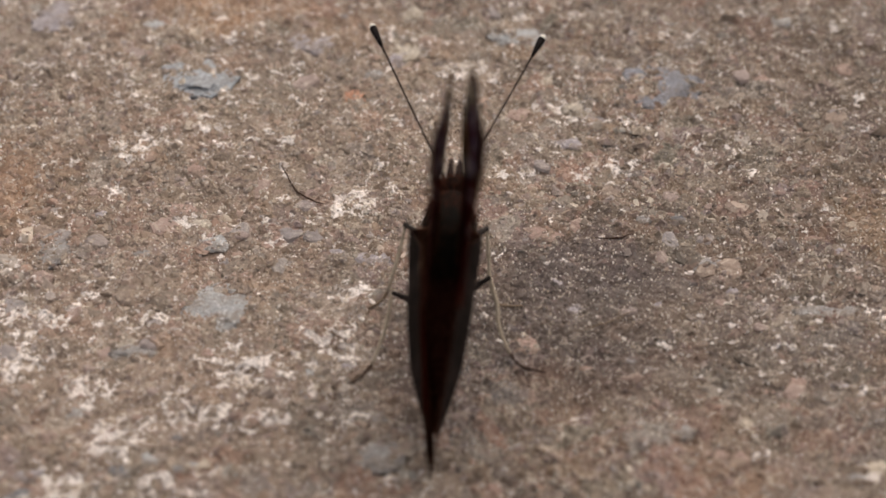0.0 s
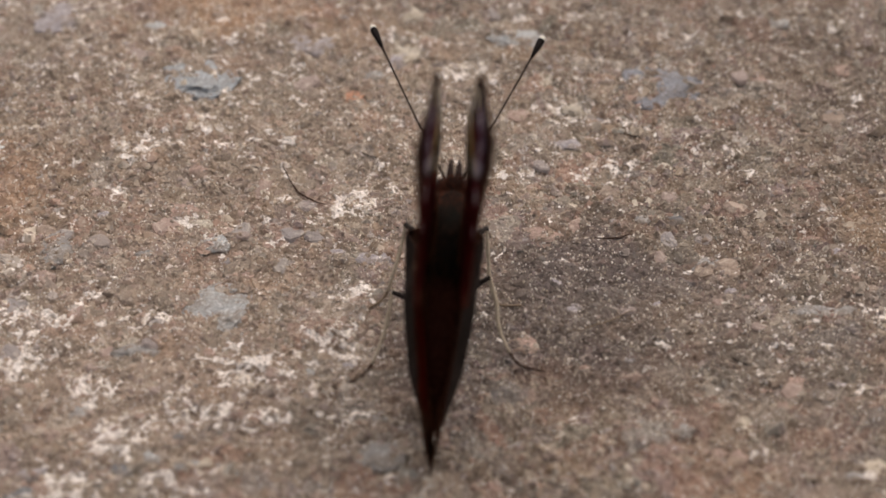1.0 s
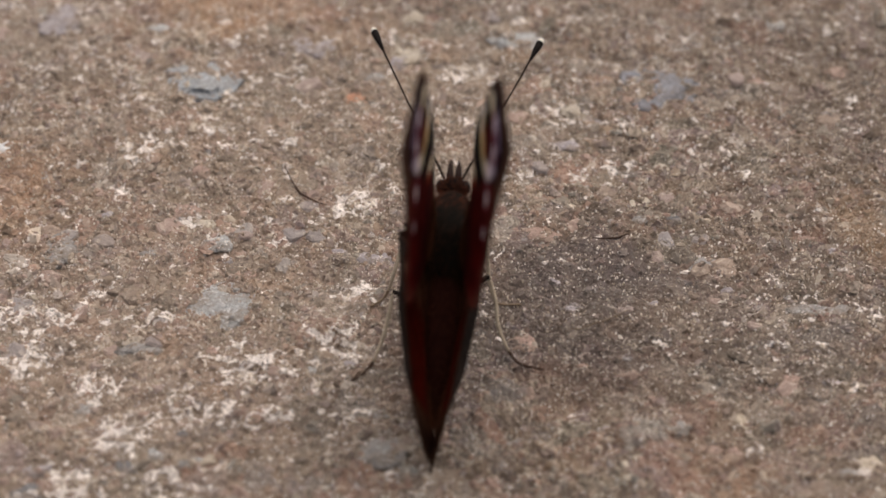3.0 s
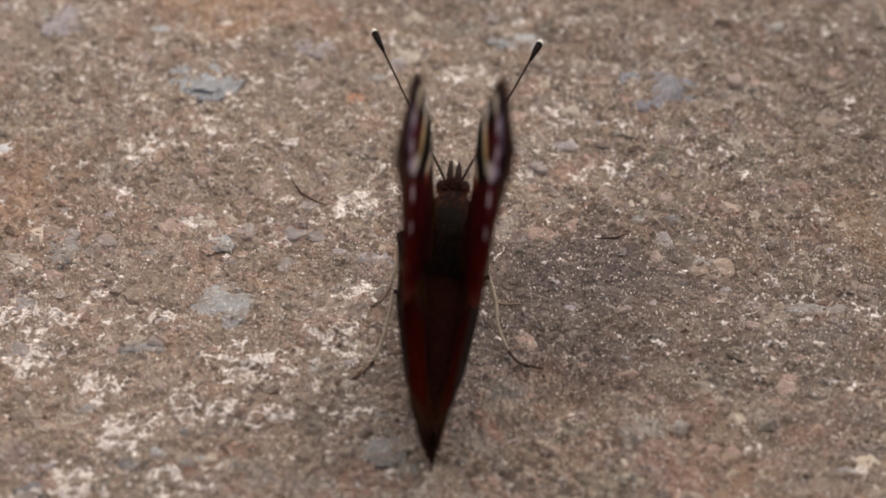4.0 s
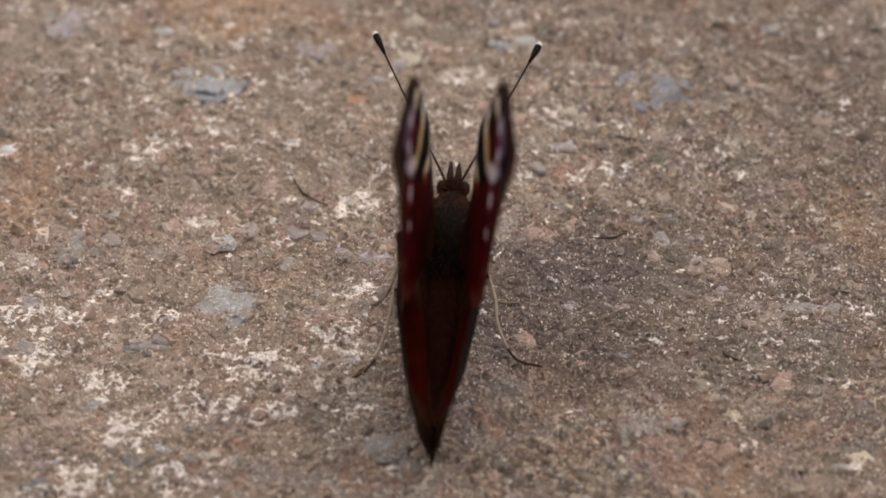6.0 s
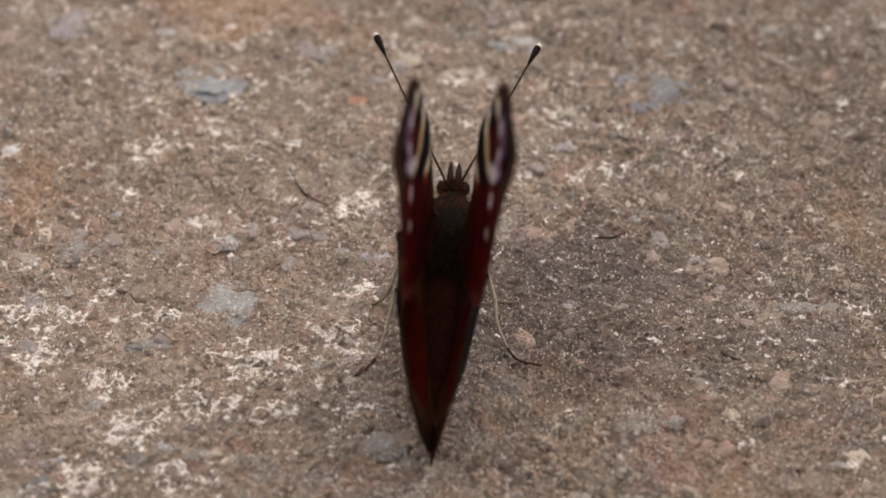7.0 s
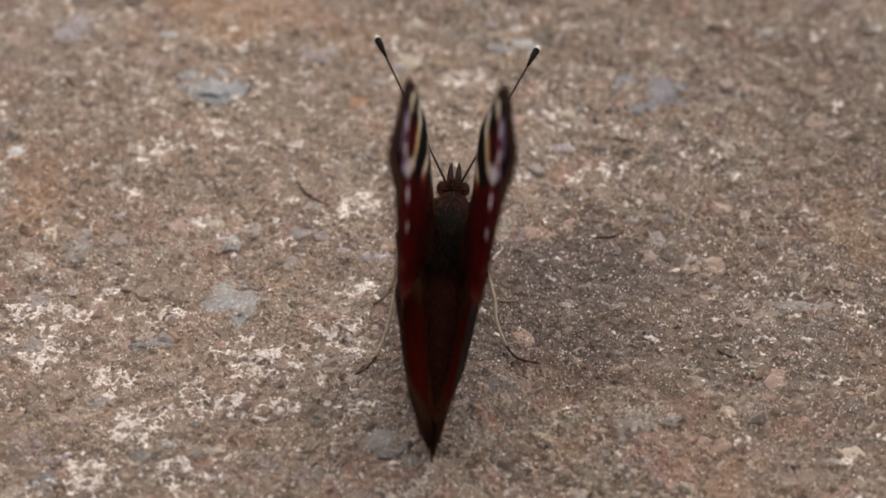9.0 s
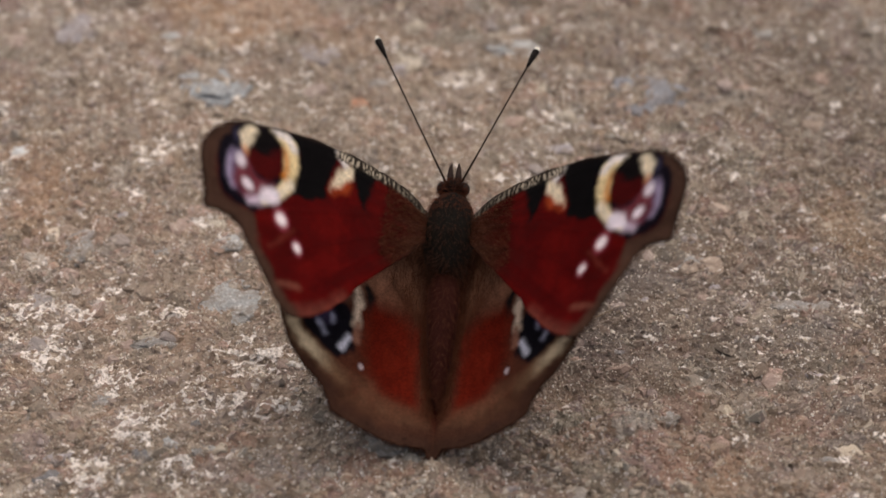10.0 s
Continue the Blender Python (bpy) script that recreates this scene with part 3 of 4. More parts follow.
def lift_hind(p, side=1):
    """Cupped: the middle bulges to the underside, the rim and the inner edge lie higher."""
    rim = to_line(p, spline(HIND[5:19], 3, False))
    tail = SPREAD[side] * step(0.2, 4.0, p[:, 0]) * step(-8.0, -18.0, p[:, 1])
    return BULGE[side] * step(-1.0, 8.0, p[:, 0]) * step(0.0, 5.5, rim) * step(0.0, -6.8, p[:, 1]) - tail


FORE_VEINS = [[(1, -0.6), (8, -1.6), (17, -4.0), (26, -10.5)], [(1, -0.8), (9, -4.0), (18, -8.0), (26.4, -14.5)], [(1, -1.0), (8, -5.0), (16, -10.4), (23.2, -15.8)],
              [(1, -1.2), (7, -6.5), (13.5, -12.4), (19.8, -18.0)], [(1, -1.4), (6, -7.0), (11, -13.4), (16.4, -20.3)], [(1, -1.6), (5.2, -7.6), (9.6, -14.0), (13.2, -18.8)]]
HIND_VEINS = [[(0.5, -1), (6, -5), (11, -9.5), (14, -13)], [(0.5, -1.5), (5, -7), (9, -12.5), (12, -16.4)], [(0.4, -2), (4.2, -8.5), (7, -14), (9.6, -18.6)],
              [(0.3, -2), (3.2, -9), (4.8, -15), (6.6, -20.2)], [(0.2, -2), (2, -9), (2.6, -15), (3, -20.5)]]
TWIST = {-1: 0.04, 1: 0.12}
BULGE = {-1: -1.4, 1: -1.15}
SPREAD = {-1: 0.12, 1: 0.05}
BEND = {-1: (0.93, -1.12), 1: (1.14, -1.25)}
FLEX = {-1: (0.53, -0.57), 1: (0.95, -0.68)}
wings = {}
for side, word in ((-1, "L"), (1, "R")):
    wings["fore" + word] = wing("forewing", FORE, paint_fore, side, lift_fore, FORE_VEINS, BEND[side], "dark red forewing with black, cream and lilac eyespot")
    wings["hind" + word] = wing("hindwing", HIND, paint_hind, side, lift_hind, HIND_VEINS, FLEX[side], "rusty brown hindwing with black and blue eyespot")


FOLD = {-1: (2.2, -1.2), 1: (3.2, -1.8)}


def wing_pose(side, angle, hind, fold=0.0):
    """fold: 1 when closed over the back, where the forewing turns forward in its plane and its root slides back."""
    m = BODY.copy()
    if hind:
        m = m @ pose(side * 1.4 * MM, 0, -1.9 * MM, 11.5)
        return m @ pose(0, 0, 0, 0, 0, -side * 4.05) @ pose(0, 0, 0, 0, -side * angle)
    turn, slide = FOLD[side]
    return m @ pose(side * HINGE * MM, slide * fold * MM, 0, 0, -side * (angle + 0.8 * fold)) @ pose(0, 0, 0, 0, 0, side * turn * fold)


# ---- the butterfly: body ----
def loft(stations, ring=20):
    """A closed tube of ellipses along y: rows of y, centre z, half width, half height."""
    bm = bmesh.new()
    p = spline(stations, 4, False)
    rows = []
    for y, zc, rx, rz in p:
        rows.append([bm.verts.new((rx * math.cos(a) * MM, y * MM, (zc + rz * math.sin(a)) * MM)) for a in np.arange(ring) / ring * 2 * math.pi])
    for a, b in zip(rows[:-1], rows[1:]):
        for i in range(ring):
            bm.faces.new((a[i], a[(i + 1) % ring], b[(i + 1) % ring], b[i]))
    bm.faces.new(rows[0][::-1])
    bm.faces.new(rows[-1])
    bmesh.ops.recalc_face_normals(bm, faces=bm.faces)
    for f in bm.faces:
        f.smooth = True
    return bm


def tube(points, radii, ring=8):
    """A tapering limb along a bent line, in metres of the given space."""
    bm = bmesh.new()
    p = [Vector(q) * MM for q in points]
    rows = []
    for i, q in enumerate(p):
        d = (p[min(i + 1, len(p) - 1)] - p[max(i - 1, 0)]).normalized()
        a = d.orthogonal().normalized() if i == 0 else (rows_axis - d * rows_axis.dot(d)).normalized()
        rows_axis = a
        b = d.cross(a)
        r = radii[i] * MM
        rows.append([bm.verts.new(q + (a * math.cos(t) + b * math.sin(t)) * r) for t in np.arange(ring) / ring * 2 * math.pi])
    for a, b in zip(rows[:-1], rows[1:]):
        for i in range(ring):
            bm.faces.new((a[i], a[(i + 1) % ring], b[(i + 1) % ring], b[i]))
    bm.faces.new(rows[0][::-1])
    bm.faces.new(rows[-1])
    bmesh.ops.recalc_face_normals(bm, faces=bm.faces)
    for f in bm.faces:
        f.smooth = True
    return bm


def ball(x, y, z, rx, ry, rz):
    bm = bmesh.new()
    bmesh.ops.create_uvsphere(bm, u_segments=16, v_segments=12, radius=1.0, matrix=Matrix.Translation((x * MM, y * MM, z * MM)) @ Matrix.Diagonal((rx * MM, ry * MM, rz * MM, 1)))
    for f in bm.faces:
        f.smooth = True
    return bm


THORAX = [(2.7, 0.25, 0.8, 0.8), (1.9, 0.25, 1.6, 1.5), (0.2, 0.15, 2.15, 1.9), (-2.4, 0.0, 2.25, 2.0), (-4.8, -0.4, 1.75, 1.6), (-6.2, -0.7, 1.2, 1.2)]
ABDOMEN = [(-5.2, -0.6, 1.2, 1.2), (-7.4, -1.3, 1.4, 1.4), (-10.0, -2.3, 1.3, 1.35), (-12.6, -3.4, 1.05, 1.15), (-14.8, -4.4, 0.7, 0.85), (-16.6, -5.1, 0.28, 0.32)]


def in_body(ob):
    ob.matrix_basis = BODY
    return ob


thorax = in_body(part("thorax", loft(THORAX), M_THORAX, butterfly, "furry dark brown thorax"))
abdomen = in_body(part("abdomen", loft(ABDOMEN), M_ABDOMEN, butterfly, "dark brown tapering abdomen"))
head = in_body(part("head", ball(0, 3.3, 0.55, 1.05, 1.1, 1.0), M_THORAX, butterfly, "small furry brown head"))


def child(name, bm, material, parent, label=""):
    """A part of a part, in the same space as it."""
    return part(name, bm, material, parent, label)


for side in (-1, 1):
    child("eye", ball(side * 0.95, 3.5, 0.55, 0.55, 0.7, 0.65), M_EYE, head, "round dark compound eye")
    child("palp", tube([(side * 0.30, 3.9, 0.4), (side * 0.36, 4.8, 0.75), (side * 0.36, 5.6, 1.0), (side * 0.34, 6.1, 1.1)], [0.30, 0.30, 0.19, 0.05]), M_PALP, head, "pointed scaly brown palp")
for side, tip in ((-1, Vector((-8.24, 18.79, 3.97))), (1, Vector((6.7, 18.36, 3.77)))):
    base = Vector((side * 0.62, 3.8, 0.9))
    way = (tip - base)
    sag = Vector((0.0, 0.0, 0.0))
    at = [base + way * t + sag * (4 * t * (1 - t)) for t in (0, 0.2, 0.4, 0.6, 0.8, 0.88)]
    ant = in_body(part("antenna", tube(at, [0.11, 0.09, 0.08, 0.08, 0.09, 0.12]), M_FEELER, butterfly, "thin dark antenna with pale-tipped club"))
    at = [base + way * t + sag * (4 * t * (1 - t)) for t in (0.85, 0.89, 0.93, 0.965, 0.985)]
    child("club", tube(at, [0.12, 0.20, 0.30, 0.33, 0.27], 10), M_CLUB, ant, "black antenna club")
    at = [base + way * t for t in (0.968, 0.986, 1.0)]
    child("tip", tube(at, [0.30, 0.29, 0.12], 10), M_TIP, ant, "pale club tip")



def hairs(roots, lengths, ways, width, seed):
    """Many fine hairs in one mesh: each a bent, tapering three-sided sliver."""
    r = np.random.RandomState(seed)
    n = len(roots)
    ways = ways + (r.rand(n, 3) - 0.5) * 0.7
    ways /= np.linalg.norm(ways, axis=1)[:, None]
    side = np.cross(ways, r.rand(n, 3) - 0.5)
    side /= np.linalg.norm(side, axis=1)[:, None]
    over = np.cross(ways, side)
    mid = roots + ways * lengths[:, None] * 0.5 + (r.rand(n, 3) - 0.5) * 0.2
    tip = roots + ways * lengths[:, None] + (r.rand(n, 3) - 0.5) * 0.4
    v = np.stack([roots + side * width, roots - side * width, roots + over * width, mid + side * width * 0.7, mid - side * width * 0.7, mid + over * width * 0.7, tip], 1)
    o = (np.arange(n) * 7)[:, None]
    quads = np.concatenate([o + np.array([[a, b, b + 3, a + 3]]) for a, b in ((0, 1), (1, 2), (2, 0))]).tolist()
    tris = np.concatenate([o + np.array([[a, b, 6]]) for a, b in ((3, 4), (4, 5), (5, 3))]).tolist()
    me = bpy.data.meshes.new("hair")
    me.from_pydata((v.reshape(-1, 3) * MM).tolist(), [], quads + tris)
    return me


rs = np.random.RandomState(5)
st = spline(THORAX, 12, False)
pick = st[rs.randint(4, len(st), 2600)]
turn = rs.rand(2600) * 2 * np.pi
normal = np.stack([np.cos(turn), 0 * turn, np.sin(turn)], -1)
root = np.stack([pick[:, 2] * np.cos(turn), pick[:, 0], pick[:, 1] + pick[:, 3] * np.sin(turn)], -1) * (0.97, 1, 0.97)
long_, lean = 0.5 + 0.9 * rs.rand(2600), normal * 0.45 + np.array((0, -1.0, 0.1))
fore_part = root[:, 1] + 0.8 * rs.rand(2600) > 0.7
for chosen, fur, word in ((fore_part, M_COLLAR, "reddish brown collar hair"), (~fore_part, M_HAIR, "brown thorax hair")):
    tagged(hang("hair", hairs(root[chosen], long_[chosen], lean[chosen], 0.022, 6), fur, thorax, word), kind="stuff")
ang, rise = rs.rand(700) * 2 * np.pi, np.arcsin(rs.rand(700))
normal = np.stack([np.cos(ang) * np.cos(rise), np.sin(ang) * np.cos(rise), np.sin(rise)], -1)
root = np.array((0, 3.0, 0.55)) + normal * (1.1, 1.1, 0.95)
tagged(hang("hair", hairs(root, 0.35 + 0.4 * rs.rand(700), normal * 0.8 + np.array((0, -0.5, 0.3)), 0.022, 16), M_COLLAR, head, "reddish brown head hair"), kind="stuff")
st = spline(ABDOMEN, 12, False)
pick = st[rs.randint(0, len(st), 1500)]
turn = rs.rand(1500) * 2 * np.pi
normal = np.stack([np.cos(turn), 0 * turn, np.sin(turn)], -1)
root = np.stack([pick[:, 2] * np.cos(turn), pick[:, 0], pick[:, 1] + pick[:, 3] * np.sin(turn)], -1)
tagged(hang("hair", hairs(root, 0.4 + 0.8 * rs.rand(1500), normal * 0.5 + np.array((0, -1.0, 0.0)), 0.022, 7), M_FUR, abdomen, "reddish brown abdomen hair"), kind="stuff")
for side, word in ((-1, "L"), (1, "R")):
    f = -1.5 - 16.0 * rs.rand(1500) ** 1.3
    q = np.stack([0.2 + (1.2 + 4.0 * step(-10, -4, f)) * rs.rand(1500) ** 1.5, f], -1)
    bow = lift_hind(q, side)
    root = np.stack([side * (q[:, 0] + FLEX[side][0] * bow), q[:, 1] + FLEX[side][1] * bow, bow + 0.02], -1)
    way = np.tile(np.array((side * 0.12, -1.0, 0.22)), (1500, 1))
    tagged(hang("hair", hairs(root, 0.6 + 1.3 * rs.rand(1500), way, 0.02, 8), M_WINGHAIR, wings["hind" + word], "brown hair along the inner wing"), kind="stuff")
    q = np.stack([0.4 + 6.0 * rs.rand(2200) ** 1.4, -0.2 - 8.0 * rs.rand(2200)], -1)
    q = q[q[:, 1] > -1.5 * q[:, 0] - 0.9]
    root = np.stack([side * q[:, 0], q[:, 1], 0.03 + 0 * q[:, 0]], -1)
    way = np.tile(np.array((side * 0.9, -0.7, 0.15)), (len(q), 1))
    tagged(hang("hair", hairs(root, 0.6 + 1.0 * rs.rand(len(q)), way, 0.018, 9), M_WINGHAIR, wings["fore" + word], "brown hair at the wing base"), kind="stuff")

# short fringe along the outer edge of each wing
for side, word in ((-1, "L"), (1, "R")):
    for kind, rim, lift, bend in (("fore", FORE_RIM, lift_fore, BEND), ("hind", HIND_RIM, lift_hind, FLEX)):
        line = spline(rim, 60, False)
        k = rs.randint(1, len(line) - 1, 900)
        q = line[k]
        along = line[k + 1] - line[k - 1]
        out = np.stack([-along[:, 1], along[:, 0]], -1)
        out /= np.linalg.norm(out, axis=1)[:, None] + 1e-9
        bow = lift(q, side)
        root = np.stack([side * (q[:, 0] - 0.1 * out[:, 0] + bend[side][0] * bow), q[:, 1] - 0.1 * out[:, 1] + bend[side][1] * bow, bow - 0.04], -1)
        way = np.stack([side * out[:, 0], out[:, 1], 0 * k], -1)
        tagged(hang("fringe", hairs(root, 0.25 + 0.3 * rs.rand(len(k)), way, 0.022, 14), M_HAIR, wings[kind + word], "short brown wing fringe"), kind="stuff")

# legs, in the space of the thing: x, y, z from its base
OFF = Vector((0.6, -8.5, 1.0))
LEGS = {
    "middle left": [(-1.4, -7.6, 7.2), (-3.16, -3.87, 6.0), (-3.74, -5.32, 3.9), (-4.32, -6.52, 2.4), (-4.71, -6.96, 1.2), (-5.19, -7.26, 0.5), (-6.34, -7.95, 0.15)],
    "middle right": [(2.4, -7.6, 7.2), (3.73, -4.32, 6.0), (3.88, -5.3, 4.2), (4.03, -6.67, 1.9), (4.61, -7.84, 0.5), (5.57, -7.83, 0.3), (6.78, -7.59, 0.15)],
    "hind left": [(-2.0, -11.2, 3.3), (-4.22, -11.02, 4.6), (-4.59, -12.48, 3.2), (-5.05, -13.83, 1.9), (-5.88, -15.52, 0.6), (-6.79, -16.83, 0.35), (-8.2, -17.7, 0.15)],
    "hind right": [(2.4, -9.8, 3.7), (3.96, -9.08, 4.6), (4.52, -10.82, 3.3), (4.7, -12.54, 2.0), (5.58, -14.25, 0.7), (6.5, -15.5, 0.42), (8.5, -16.1, 0.3)],
}
for word, joints in LEGS.items():
    j = [Vector(q) - OFF for q in joints]
    root = Vector((0.35 * j[0].x, -2.2 if "middle" in word else -4.0, 7.2))
    leg = part("leg", tube([root, j[0], (j[0] + j[1]) / 2 + Vector((0, 0, 0.15)), j[1], j[1] * 0.85 + j[2] * 0.15], [0.24, 0.26, 0.24, 0.20, 0.14]), M_THIGH, butterfly, "slender jointed leg, dark thigh and buff shin")
    way = [Vector(q) for q in spline([tuple(q) for q in j[1:5]], 4, False)]
    child("shin", tube(way, [0.12 + 0.05 * math.sin(3.1 * i / (len(way) - 1)) + (0.03 if i % 4 == 0 else 0.0) for i in range(len(way))]), M_SHIN, leg, "buff shin")
    way = [Vector(q) for q in spline([tuple(q) for q in j[4:7]], 4, False)]
    child("foot", tube(way, [0.12 + (0.03 if i % 2 else 0.0) - 0.04 * i / len(way) for i in range(len(way))]), M_TOE if "middle" in word else M_FOOT, leg, "slender brown foot")


# ---- stones set in the concrete ----
def pebble(x, y, wide, deep, tone):
    """A flat stone sunk in the concrete, with a lumpy outline."""
    r = random.Random(int(x * 31 + y * 17))
    bm = bmesh.new()
    bmesh.ops.create_icosphere(bm, subdivisions=4 if wide > 3.2 else 3, radius=1.0)
    seed = Vector((x, y, 3.0))
    for v in bm.verts:
        q = v.co.copy()
        k = 1 + 0.38 * noise.noise(q * 1.3 + seed) + 0.28 * noise.noise(q * 3.1 + seed) + 0.15 * noise.noise(q * 7.0 + seed)
        out = min(1.0, q.x * q.x + q.y * q.y)
        h = 0.15 - 0.40 * out * out + 0.16 * noise.noise(q * 2.2 + seed) + 0.09 * noise.noise(q * 6 + seed)
        v.co = Vector((q.x * wide * 0.64 * k, q.y * deep * 0.64 * k, max(-0.5, min(q.z * 0.9, h)) * min(0.6 + 0.14 * min(wide, deep), 1.0))) * MM
    turn = Matrix.Rotation(r.uniform(-0.07, 0.07), 4, "X") @ Matrix.Rotation(r.uniform(-0.06, 0.06), 4, "Y")
    bm.transform(turn)
    for f in bm.faces:
        f.smooth = True
    ob = part("stone", bm, TONES[tone], ground)
    a = np.linspace(0, 6.28, 9)
    level = float(np.mean(relief(x + np.cos(a) * wide * 0.4, y + np.sin(a) * deep * 0.4)))
    ob.matrix_basis = pose(x * MM, y * MM, (level + (0.15 if wide > 6 else 0.06 if wide > 4.5 else 0.0)) * MM)
    return ob


pebble(-23.4, 25.1, 6.1, 5.2, "s")
pebble(20.7, 23.5, 5.6, 6.0, "v")
pebble(-19.1, -8.0, 5.7, 4.9, "b")
pebble(-5.3, -26.0, 3.6, 2.6, "g")
pebble(8.7, 1.7, 2.6, 2.2, "p")
pebble(23.3, -1.7, 3.0, 2.0, "g")
pebble(7.4, 32.2, 4.2, 2.9, "b")
pebble(-19.9, 0.9, 2.3, 1.8, "b")
pebble(-8.4, 23.0, 2.8, 2.0, "o")
pebble(-41.0, 14.4, 1.8, 1.8, "c")
pebble(-25.7, -27.4, 1.7, 2.1, "d")
pebble(-23.5, -6.7, 3.5, 2.3, "t")
pebble(-23.3, 5.6, 3.4, 1.8, "p")
pebble(12.1, 15.3, 3.0, 1.8, "l")
pebble(12.9, 20.5, 2.5, 2.3, "w")
pebble(-25.3, -13.2, 3.4, 1.6, "g")
pebble(15.0, -28.6, 1.4, 0.9, "w")
pebble(-13.1, 9.1, 3.2, 3.0, "t")
pebble(-21.7, 3.9, 2.3, 1.6, "w")
pebble(-6.3, -0.7, 3.1, 1.7, "l")
pebble(-34.4, 0.1, 2.6, 4.0, "g")
pebble(6.9, -12.5, 2.0, 2.5, "p")
pebble(28.9, -16.8, 1.9, 1.4, "p")
pebble(21.8, -25.0, 2.3, 1.3, "p")
pebble(-33.0, -27.6, 2.1, 1.6, "l")
pebble(-33.2, -30.0, 2.3, 1.9, "d")
pebble(-23.7, -26.0, 1.9, 1.3, "b")
pebble(-20.4, -26.7, 2.3, 1.0, "g")
pebble(18.7, -22.3, 2.8, 2.0, "g")
pebble(-29.9, -20.6, 1.7, 1.9, "g")
pebble(-34.7, -21.6, 2.1, 1.5, "t")
pebble(-13.2, 31.2, 4.5, 3.4, "l")
pebble(-3.6, 29.8, 3.4, 2.9, "w")
pebble(32.9, 35.2, 2.0, 2.0, "b")
pebble(32.6, -7.7, 5.5, 1.7, "g")
pebble(26.4, 7.0, 2.1, 1.5, "t")
pebble(34.7, -0.3, 1.8, 1.7, "t")
pebble(-37.4, 35.7, 5.1, 4.0, "l")
pebble(-28.1, 33.7, 2.3, 2.0, "b")
pebble(-18.0, -1.9, 3.0, 2.4, "t")
pebble(-23.3, 5.7, 3.1, 1.2, "p")
pebble(-30.4, 4.6, 1.2, 1.1, "l")
pebble(-34.5, -0.1, 1.7, 1.6, "g")
pebble(-34.9, -2.4, 0.9, 0.9, "t")
pebble(-30.4, -1.7, 1.3, 0.8, "t")
pebble(-23.3, -2.9, 1.2, 1.1, "t")
pebble(-20.1, -3.6, 1.4, 1.1, "t")
pebble(-26.2, -0.4, 1.5, 1.0, "g")
pebble(-17.1, -3.5, 1.1, 1.1, "p")
pebble(-29.6, -8.0, 1.7, 0.9, "t")
pebble(-22.2, 11.4, 1.8, 1.5, "p")
pebble(-26.5, -8.0, 1.3, 0.8, "t")
pebble(32.5, 7.7, 1.3, 1.3, "t")
pebble(32.8, 1.7, 1.7, 0.8, "p")
pebble(34.8, -0.4, 1.3, 1.3, "l")
pebble(35.8, -3.9, 0.9, 0.8, "p")
pebble(20.3, 11.5, 1.3, 1.4, "w")
pebble(18.4, -7.1, 0.8, 0.9, "l")
pebble(17.6, 4.1, 1.9, 1.0, "g")
pebble(23.9, 8.2, 1.8, 0.7, "t")
pebble(21.0, 4.3, 1.3, 1.0, "d")
pebble(24.9, -5.0, 1.2, 0.8, "l")
pebble(-3.2, 37.0, 2.1, 3.0, "w")
pebble(-4.1, 29.0, 2.2, 1.9, "l")
pebble(-6.6, 26.5, 2.0, 1.9, "g")
pebble(9.9, 25.2, 1.4, 1.9, "w")
pebble(-4.7, 30.8, 1.2, 1.5, "w")
pebble(6.6, 35.7, 1.5, 1.6, "t")
pebble(29.7, -16.7, 1.9, 1.1, "p")
pebble(26.8, -17.7, 1.2, 0.7, "p")
pebble(32.6, -17.3, 1.6, 1.1, "l")
pebble(28.0, -19.9, 1.0, 0.8, "p")
pebble(21.9, -24.7, 1.4, 0.8, "p")
pebble(23.9, -25.3, 1.6, 1.5, "p")
pebble(19.6, -26.0, 1.3, 0.8, "t")
pebble(32.6, -28.3, 1.4, 0.9, "g")
pebble(-5.2, -21.7, 1.2, 1.2, "g")
pebble(-8.1, -15.4, 1.1, 0.9, "l")
pebble(-11.2, -16.1, 1.1, 1.0, "b")
pebble(-19.8, -13.2, 1.4, 1.0, "p")
pebble(-29.8, -20.2, 1.6, 1.1, "g")
pebble(-24.6, -21.1, 1.0, 0.8, "p")
pebble(-21.2, -23.8, 0.9, 0.8, "d")
pebble(-20.2, -26.5, 2.0, 0.9, "g")
pebble(-36.3, -18.0, 1.3, 1.0, "p")
pebble(-16.4, -27.4, 1.4, 0.9, "t")
pebble(13.2, -18.5, 1.2, 0.7, "t")
pebble(11.9, -15.0, 1.0, 0.7, "p")
pebble(9.6, -4.6, 1.1, 0.8, "l")
pebble(11.2, -8.0, 1.1, 1.1, "l")
pebble(-9.4, 0.1, 1.8, 0.8, "l")
pebble(-15.6, 0.9, 0.9, 0.8, "p")
pebble(-10.7, -6.9, 1.3, 1.2, "t")
pebble(16.5, 16.0, 1.3, 1.2, "t")
pebble(30.2, 25.1, 1.4, 1.5, "p")
pebble(25.1, 30.8, 1.7, 1.4, "t")
pebble(34.4, 17.8, 1.6, 1.2, "t")
pebble(38.0, 11.6, 1.4, 1.0, "t")
# chips and flecks between them
rng = np.random.RandomState(11)


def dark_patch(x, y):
    """Where stain and painted shade darken the concrete and pale grains are few."""
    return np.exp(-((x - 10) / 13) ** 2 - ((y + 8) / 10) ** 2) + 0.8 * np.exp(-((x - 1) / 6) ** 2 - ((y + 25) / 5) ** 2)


def scatter(n, keep):
    x, y = rng.uniform(-50, 50, n), rng.uniform(-36, 46, n)
    ok = rng.rand(n) < keep(x, y)
    return x[ok], y[ok]


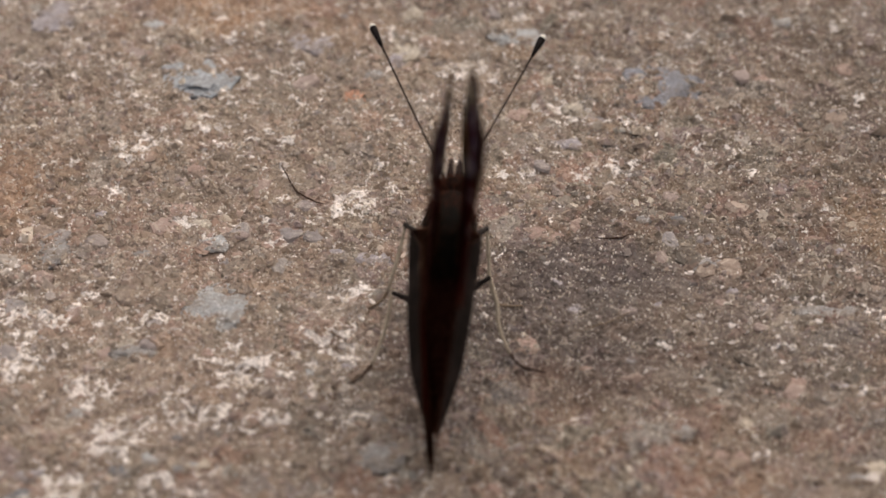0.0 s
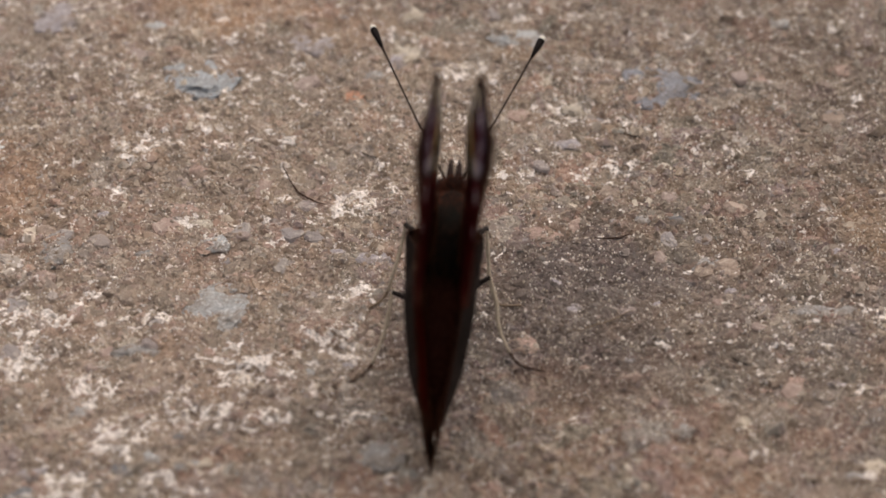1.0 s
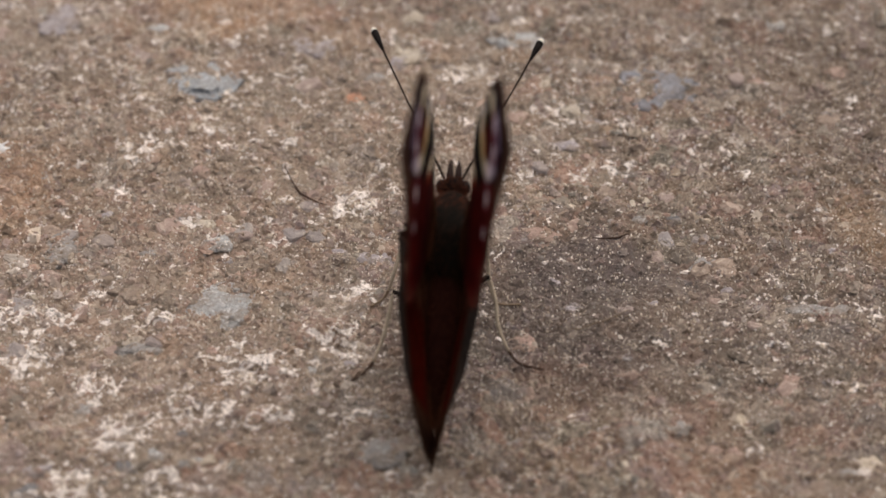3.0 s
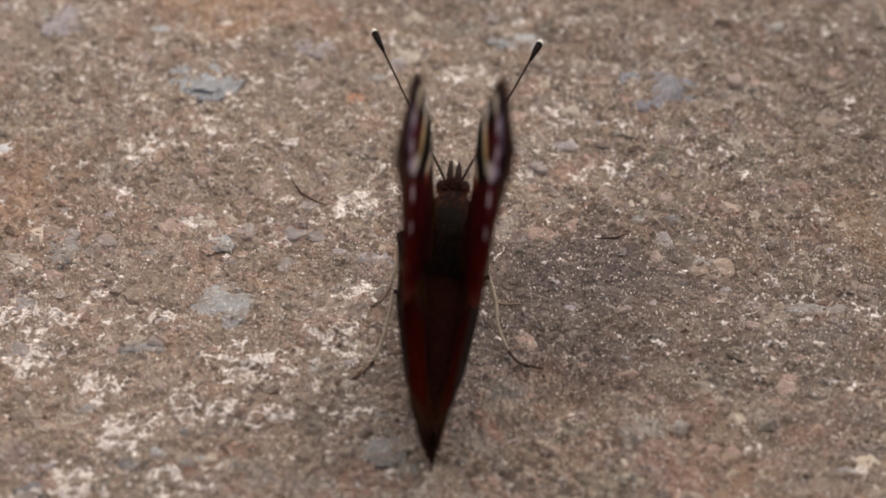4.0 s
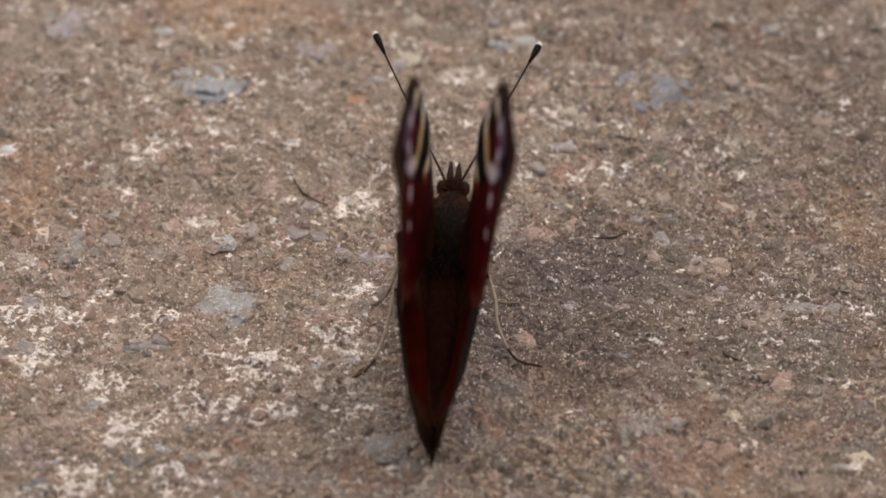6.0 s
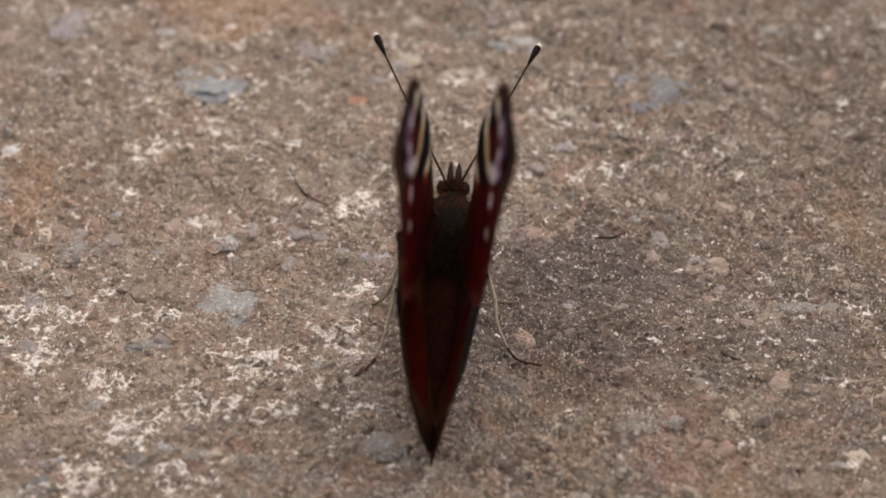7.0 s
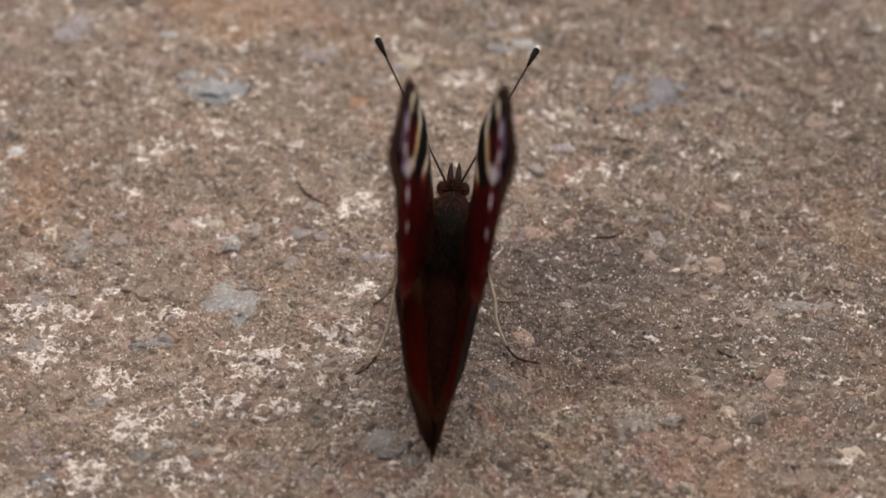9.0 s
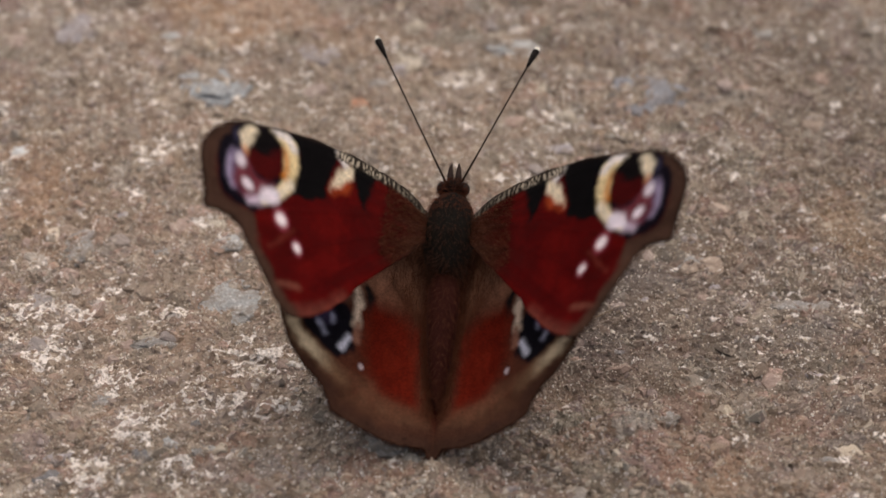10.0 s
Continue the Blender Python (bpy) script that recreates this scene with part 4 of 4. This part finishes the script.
x, y = scatter(46000, lambda x, y: 0.9 + 0 * x)
size = 0.13 + 0.45 * rng.rand(len(x)) ** 2.6
chips("gravel", x, y, size, size * 0.17, 21, M_GRAVEL)
x, y = scatter(1000, lambda x, y: 0.8 + 0 * x)
size = 0.5 + 0.7 * rng.rand(len(x)) ** 2
chips("gravel", x, y, size, size * 0.12, 22, M_GRAVEL, 7)


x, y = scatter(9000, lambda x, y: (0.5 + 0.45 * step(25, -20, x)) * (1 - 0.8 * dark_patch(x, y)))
size = 0.22 + 0.42 * rng.rand(len(x)) ** 1.6
chips("gravel", x, y, size, size * 0.12, 25, M_LIGHT, 7)


x, y = scatter(3400, lambda x, y: 1 - 0.4 * dark_patch(x, y))
size = 0.32 + 0.5 * rng.rand(len(x)) ** 2
chips("gravel", x, y, size, size * 0.2, 26, M_GRAVEL, 6)


def stone_mesh(seed):
    """A small angular stone, one millimetre across its half."""
    r = random.Random(seed)
    bm = bmesh.new()
    k = r.choice((8, 9, 10))
    turn = [i / k * 6.283 + r.uniform(-0.25, 0.25) for i in range(k)]
    reach = [r.uniform(0.7, 1.15) for i in range(k)]
    flat = r.uniform(0.55, 0.95)
    rows = []
    for scale, z in ((1.0, -0.35), (0.92, 0.0), (0.68, 0.14)):
        rows.append([bm.verts.new((math.cos(t) * q * scale * MM, math.sin(t) * q * scale * flat * MM, (z + r.uniform(-0.05, 0.05)) * MM)) for t, q in zip(turn, reach)])
    for a, b in zip(rows[:-1], rows[1:]):
        for i in range(k):
            bm.faces.new((a[i], a[(i + 1) % k], b[(i + 1) % k], b[i]))
    top = bm.verts.new((r.uniform(-0.2, 0.2) * MM, r.uniform(-0.2, 0.2) * MM, r.uniform(0.12, 0.24) * MM))
    for i in range(k):
        bm.faces.new((rows[-1][i], rows[-1][(i + 1) % k], top))
    bm.normal_update()
    me = bpy.data.meshes.new("stone")
    bm.to_mesh(me)
    bm.free()
    me.materials.append(M_STONE)
    return me


stone_kinds = [stone_mesh(i) for i in range(10)]
rp = random.Random(4)
for i in range(200):
    x, y = (rp.uniform(-46, 46), rp.uniform(-33, 42)) if i % 5 < 3 else (rp.uniform(-38, 30), rp.uniform(-14, 10))
    if abs(x + 0.7) < 2.2 and abs(y + 26.5) < 3.0:
        continue
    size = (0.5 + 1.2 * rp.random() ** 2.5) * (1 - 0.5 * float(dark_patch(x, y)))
    ob = new("stone", stone_kinds[i % 10])
    ob.parent = ground
    ob.matrix_basis = pose(x * MM, y * MM, (float(relief(x, y)) - 0.03) * MM, rp.uniform(-12, 12), rp.uniform(-12, 12), rp.uniform(0, 360)) @ Matrix.Diagonal((size, size, 0.55 * size + 0.25, 1))


def pale_places(x, y):
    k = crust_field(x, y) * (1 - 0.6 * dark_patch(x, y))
    return 0.6 * np.clip(k, 0.05, 1) * step(-0.2, 0.5, value_noise(x, y, 1.9, 51) + 0.5 * value_noise(x, y, 0.8, 52))


x, y = scatter(120000, pale_places)
size = 0.08 + 0.24 * rng.rand(len(x)) ** 2
chips("pale_fleck", x, y, size, size * 0.3, 23, M_FLECK, 5)
x, y = scatter(60000, lambda x, y: 0.6 + 0 * x)
size = 0.06 + 0.12 * rng.rand(len(x)) ** 1.5
chips("pale_fleck", x, y, size, size * 0.8, 24, M_FLECK, 5)


def fibre(points, thick, tone, label):
    """A thin dry rootlet on the concrete."""
    line = spline(points, 8, False)
    high = relief(line[:, 0], line[:, 1]) + 0.28 + 0.12 * value_noise(line[:, 0], line[:, 1], 1.3, 91)
    at = [(a, b, h) for (a, b), h in zip(line, high)]
    bm = tube(at, [thick * (1 - 0.6 * abs(2 * i / (len(at) - 1) - 1)) for i in range(len(at))], 6)
    me = bpy.data.meshes.new("plant_fibre")
    bm.to_mesh(me)
    bm.free()
    me.materials.append(tone)
    tagged(new("plant_fibre", me), label, "plant fibre", "dry fibres on the concrete")


fibre([(-14.7, 12.0), (-13.6, 9.0), (-12.2, 7.0), (-10.6, 6.2)], 0.10, M_FOOT, "thin dark brown plant fibre lying on concrete")
fibre([(10.6, -11.2), (13.4, -10.2), (16.2, -8.4)], 0.07, M_TOE, "thin buff plant fibre lying on concrete")
fibre([(13.3, 0.8), (15.4, 1.1), (16.8, 1.4)], 0.09, M_FOOT, "short reddish brown plant fibre lying on concrete")


# ---- what moves ----
def motions():
    fore = [(0, 95.2, 84.5), (0.3, 94.3, 84.1), (0.6, 93.5, 83.7), (1.0, 92.9, 83.1), (1.4, 92.2, 82.4), (1.8, 91.5, 81.6), (2.2, 91.1, 81.1), (2.7, 90.7, 80.6),
            (3.8, 89.8, 79.8), (4.2, 89.4, 79.5), (4.6, 89.0, 79.3), (5.0, 88.7, 79.3), (5.7, 88.9, 79.3), (6.8, 88.9, 79.1), (7.5, 89.0, 79.1), (7.9, 88.9, 79.0),
            (8.3, 88.6, 78.8), (8.7, 88.4, 78.7), (8.9, 88.1, 78.8), (9.1, 87.9, 79.0), (9.3, 87.8, 79.0), (9.4, 86.7, 79.1), (9.5, 86.4, 80.7), (9.6, 85.4, 81.0),
            (9.7, 76.2, 72.0), (9.8, 65.2, 61.5), (9.9, 54.1, 51.8), (10.0, 52.6, 46.7)]
    hind = [(0, 89.4, 83.2), (1.0, 87.5, 81.6), (2.7, 84.8, 79.8), (4.5, 82.7, 78.5), (6.8, 82.3, 78.4), (9.3, 81.4, 78.4), (9.5, 80.7, 79.4), (9.6, 79.8, 79.4),
            (9.7, 67.2, 70.6), (9.8, 53.5, 59.0), (9.9, 36.0, 45.4), (10.0, 33.6, 37.8)]
    folds = {9.7: 0.4, 9.8: 0.12, 9.9: 0.02, 10.0: 0.0}
    for rows, kind in ((fore, "fore"), (hind, "hind")):
        for side, word in ((-1, "L"), (1, "R")):
            walk(wings[kind + word], [(t, wing_pose(side, right if side > 0 else left, kind == "hind", folds.get(t, 1.0))) for t, left, right in rows])


motions()
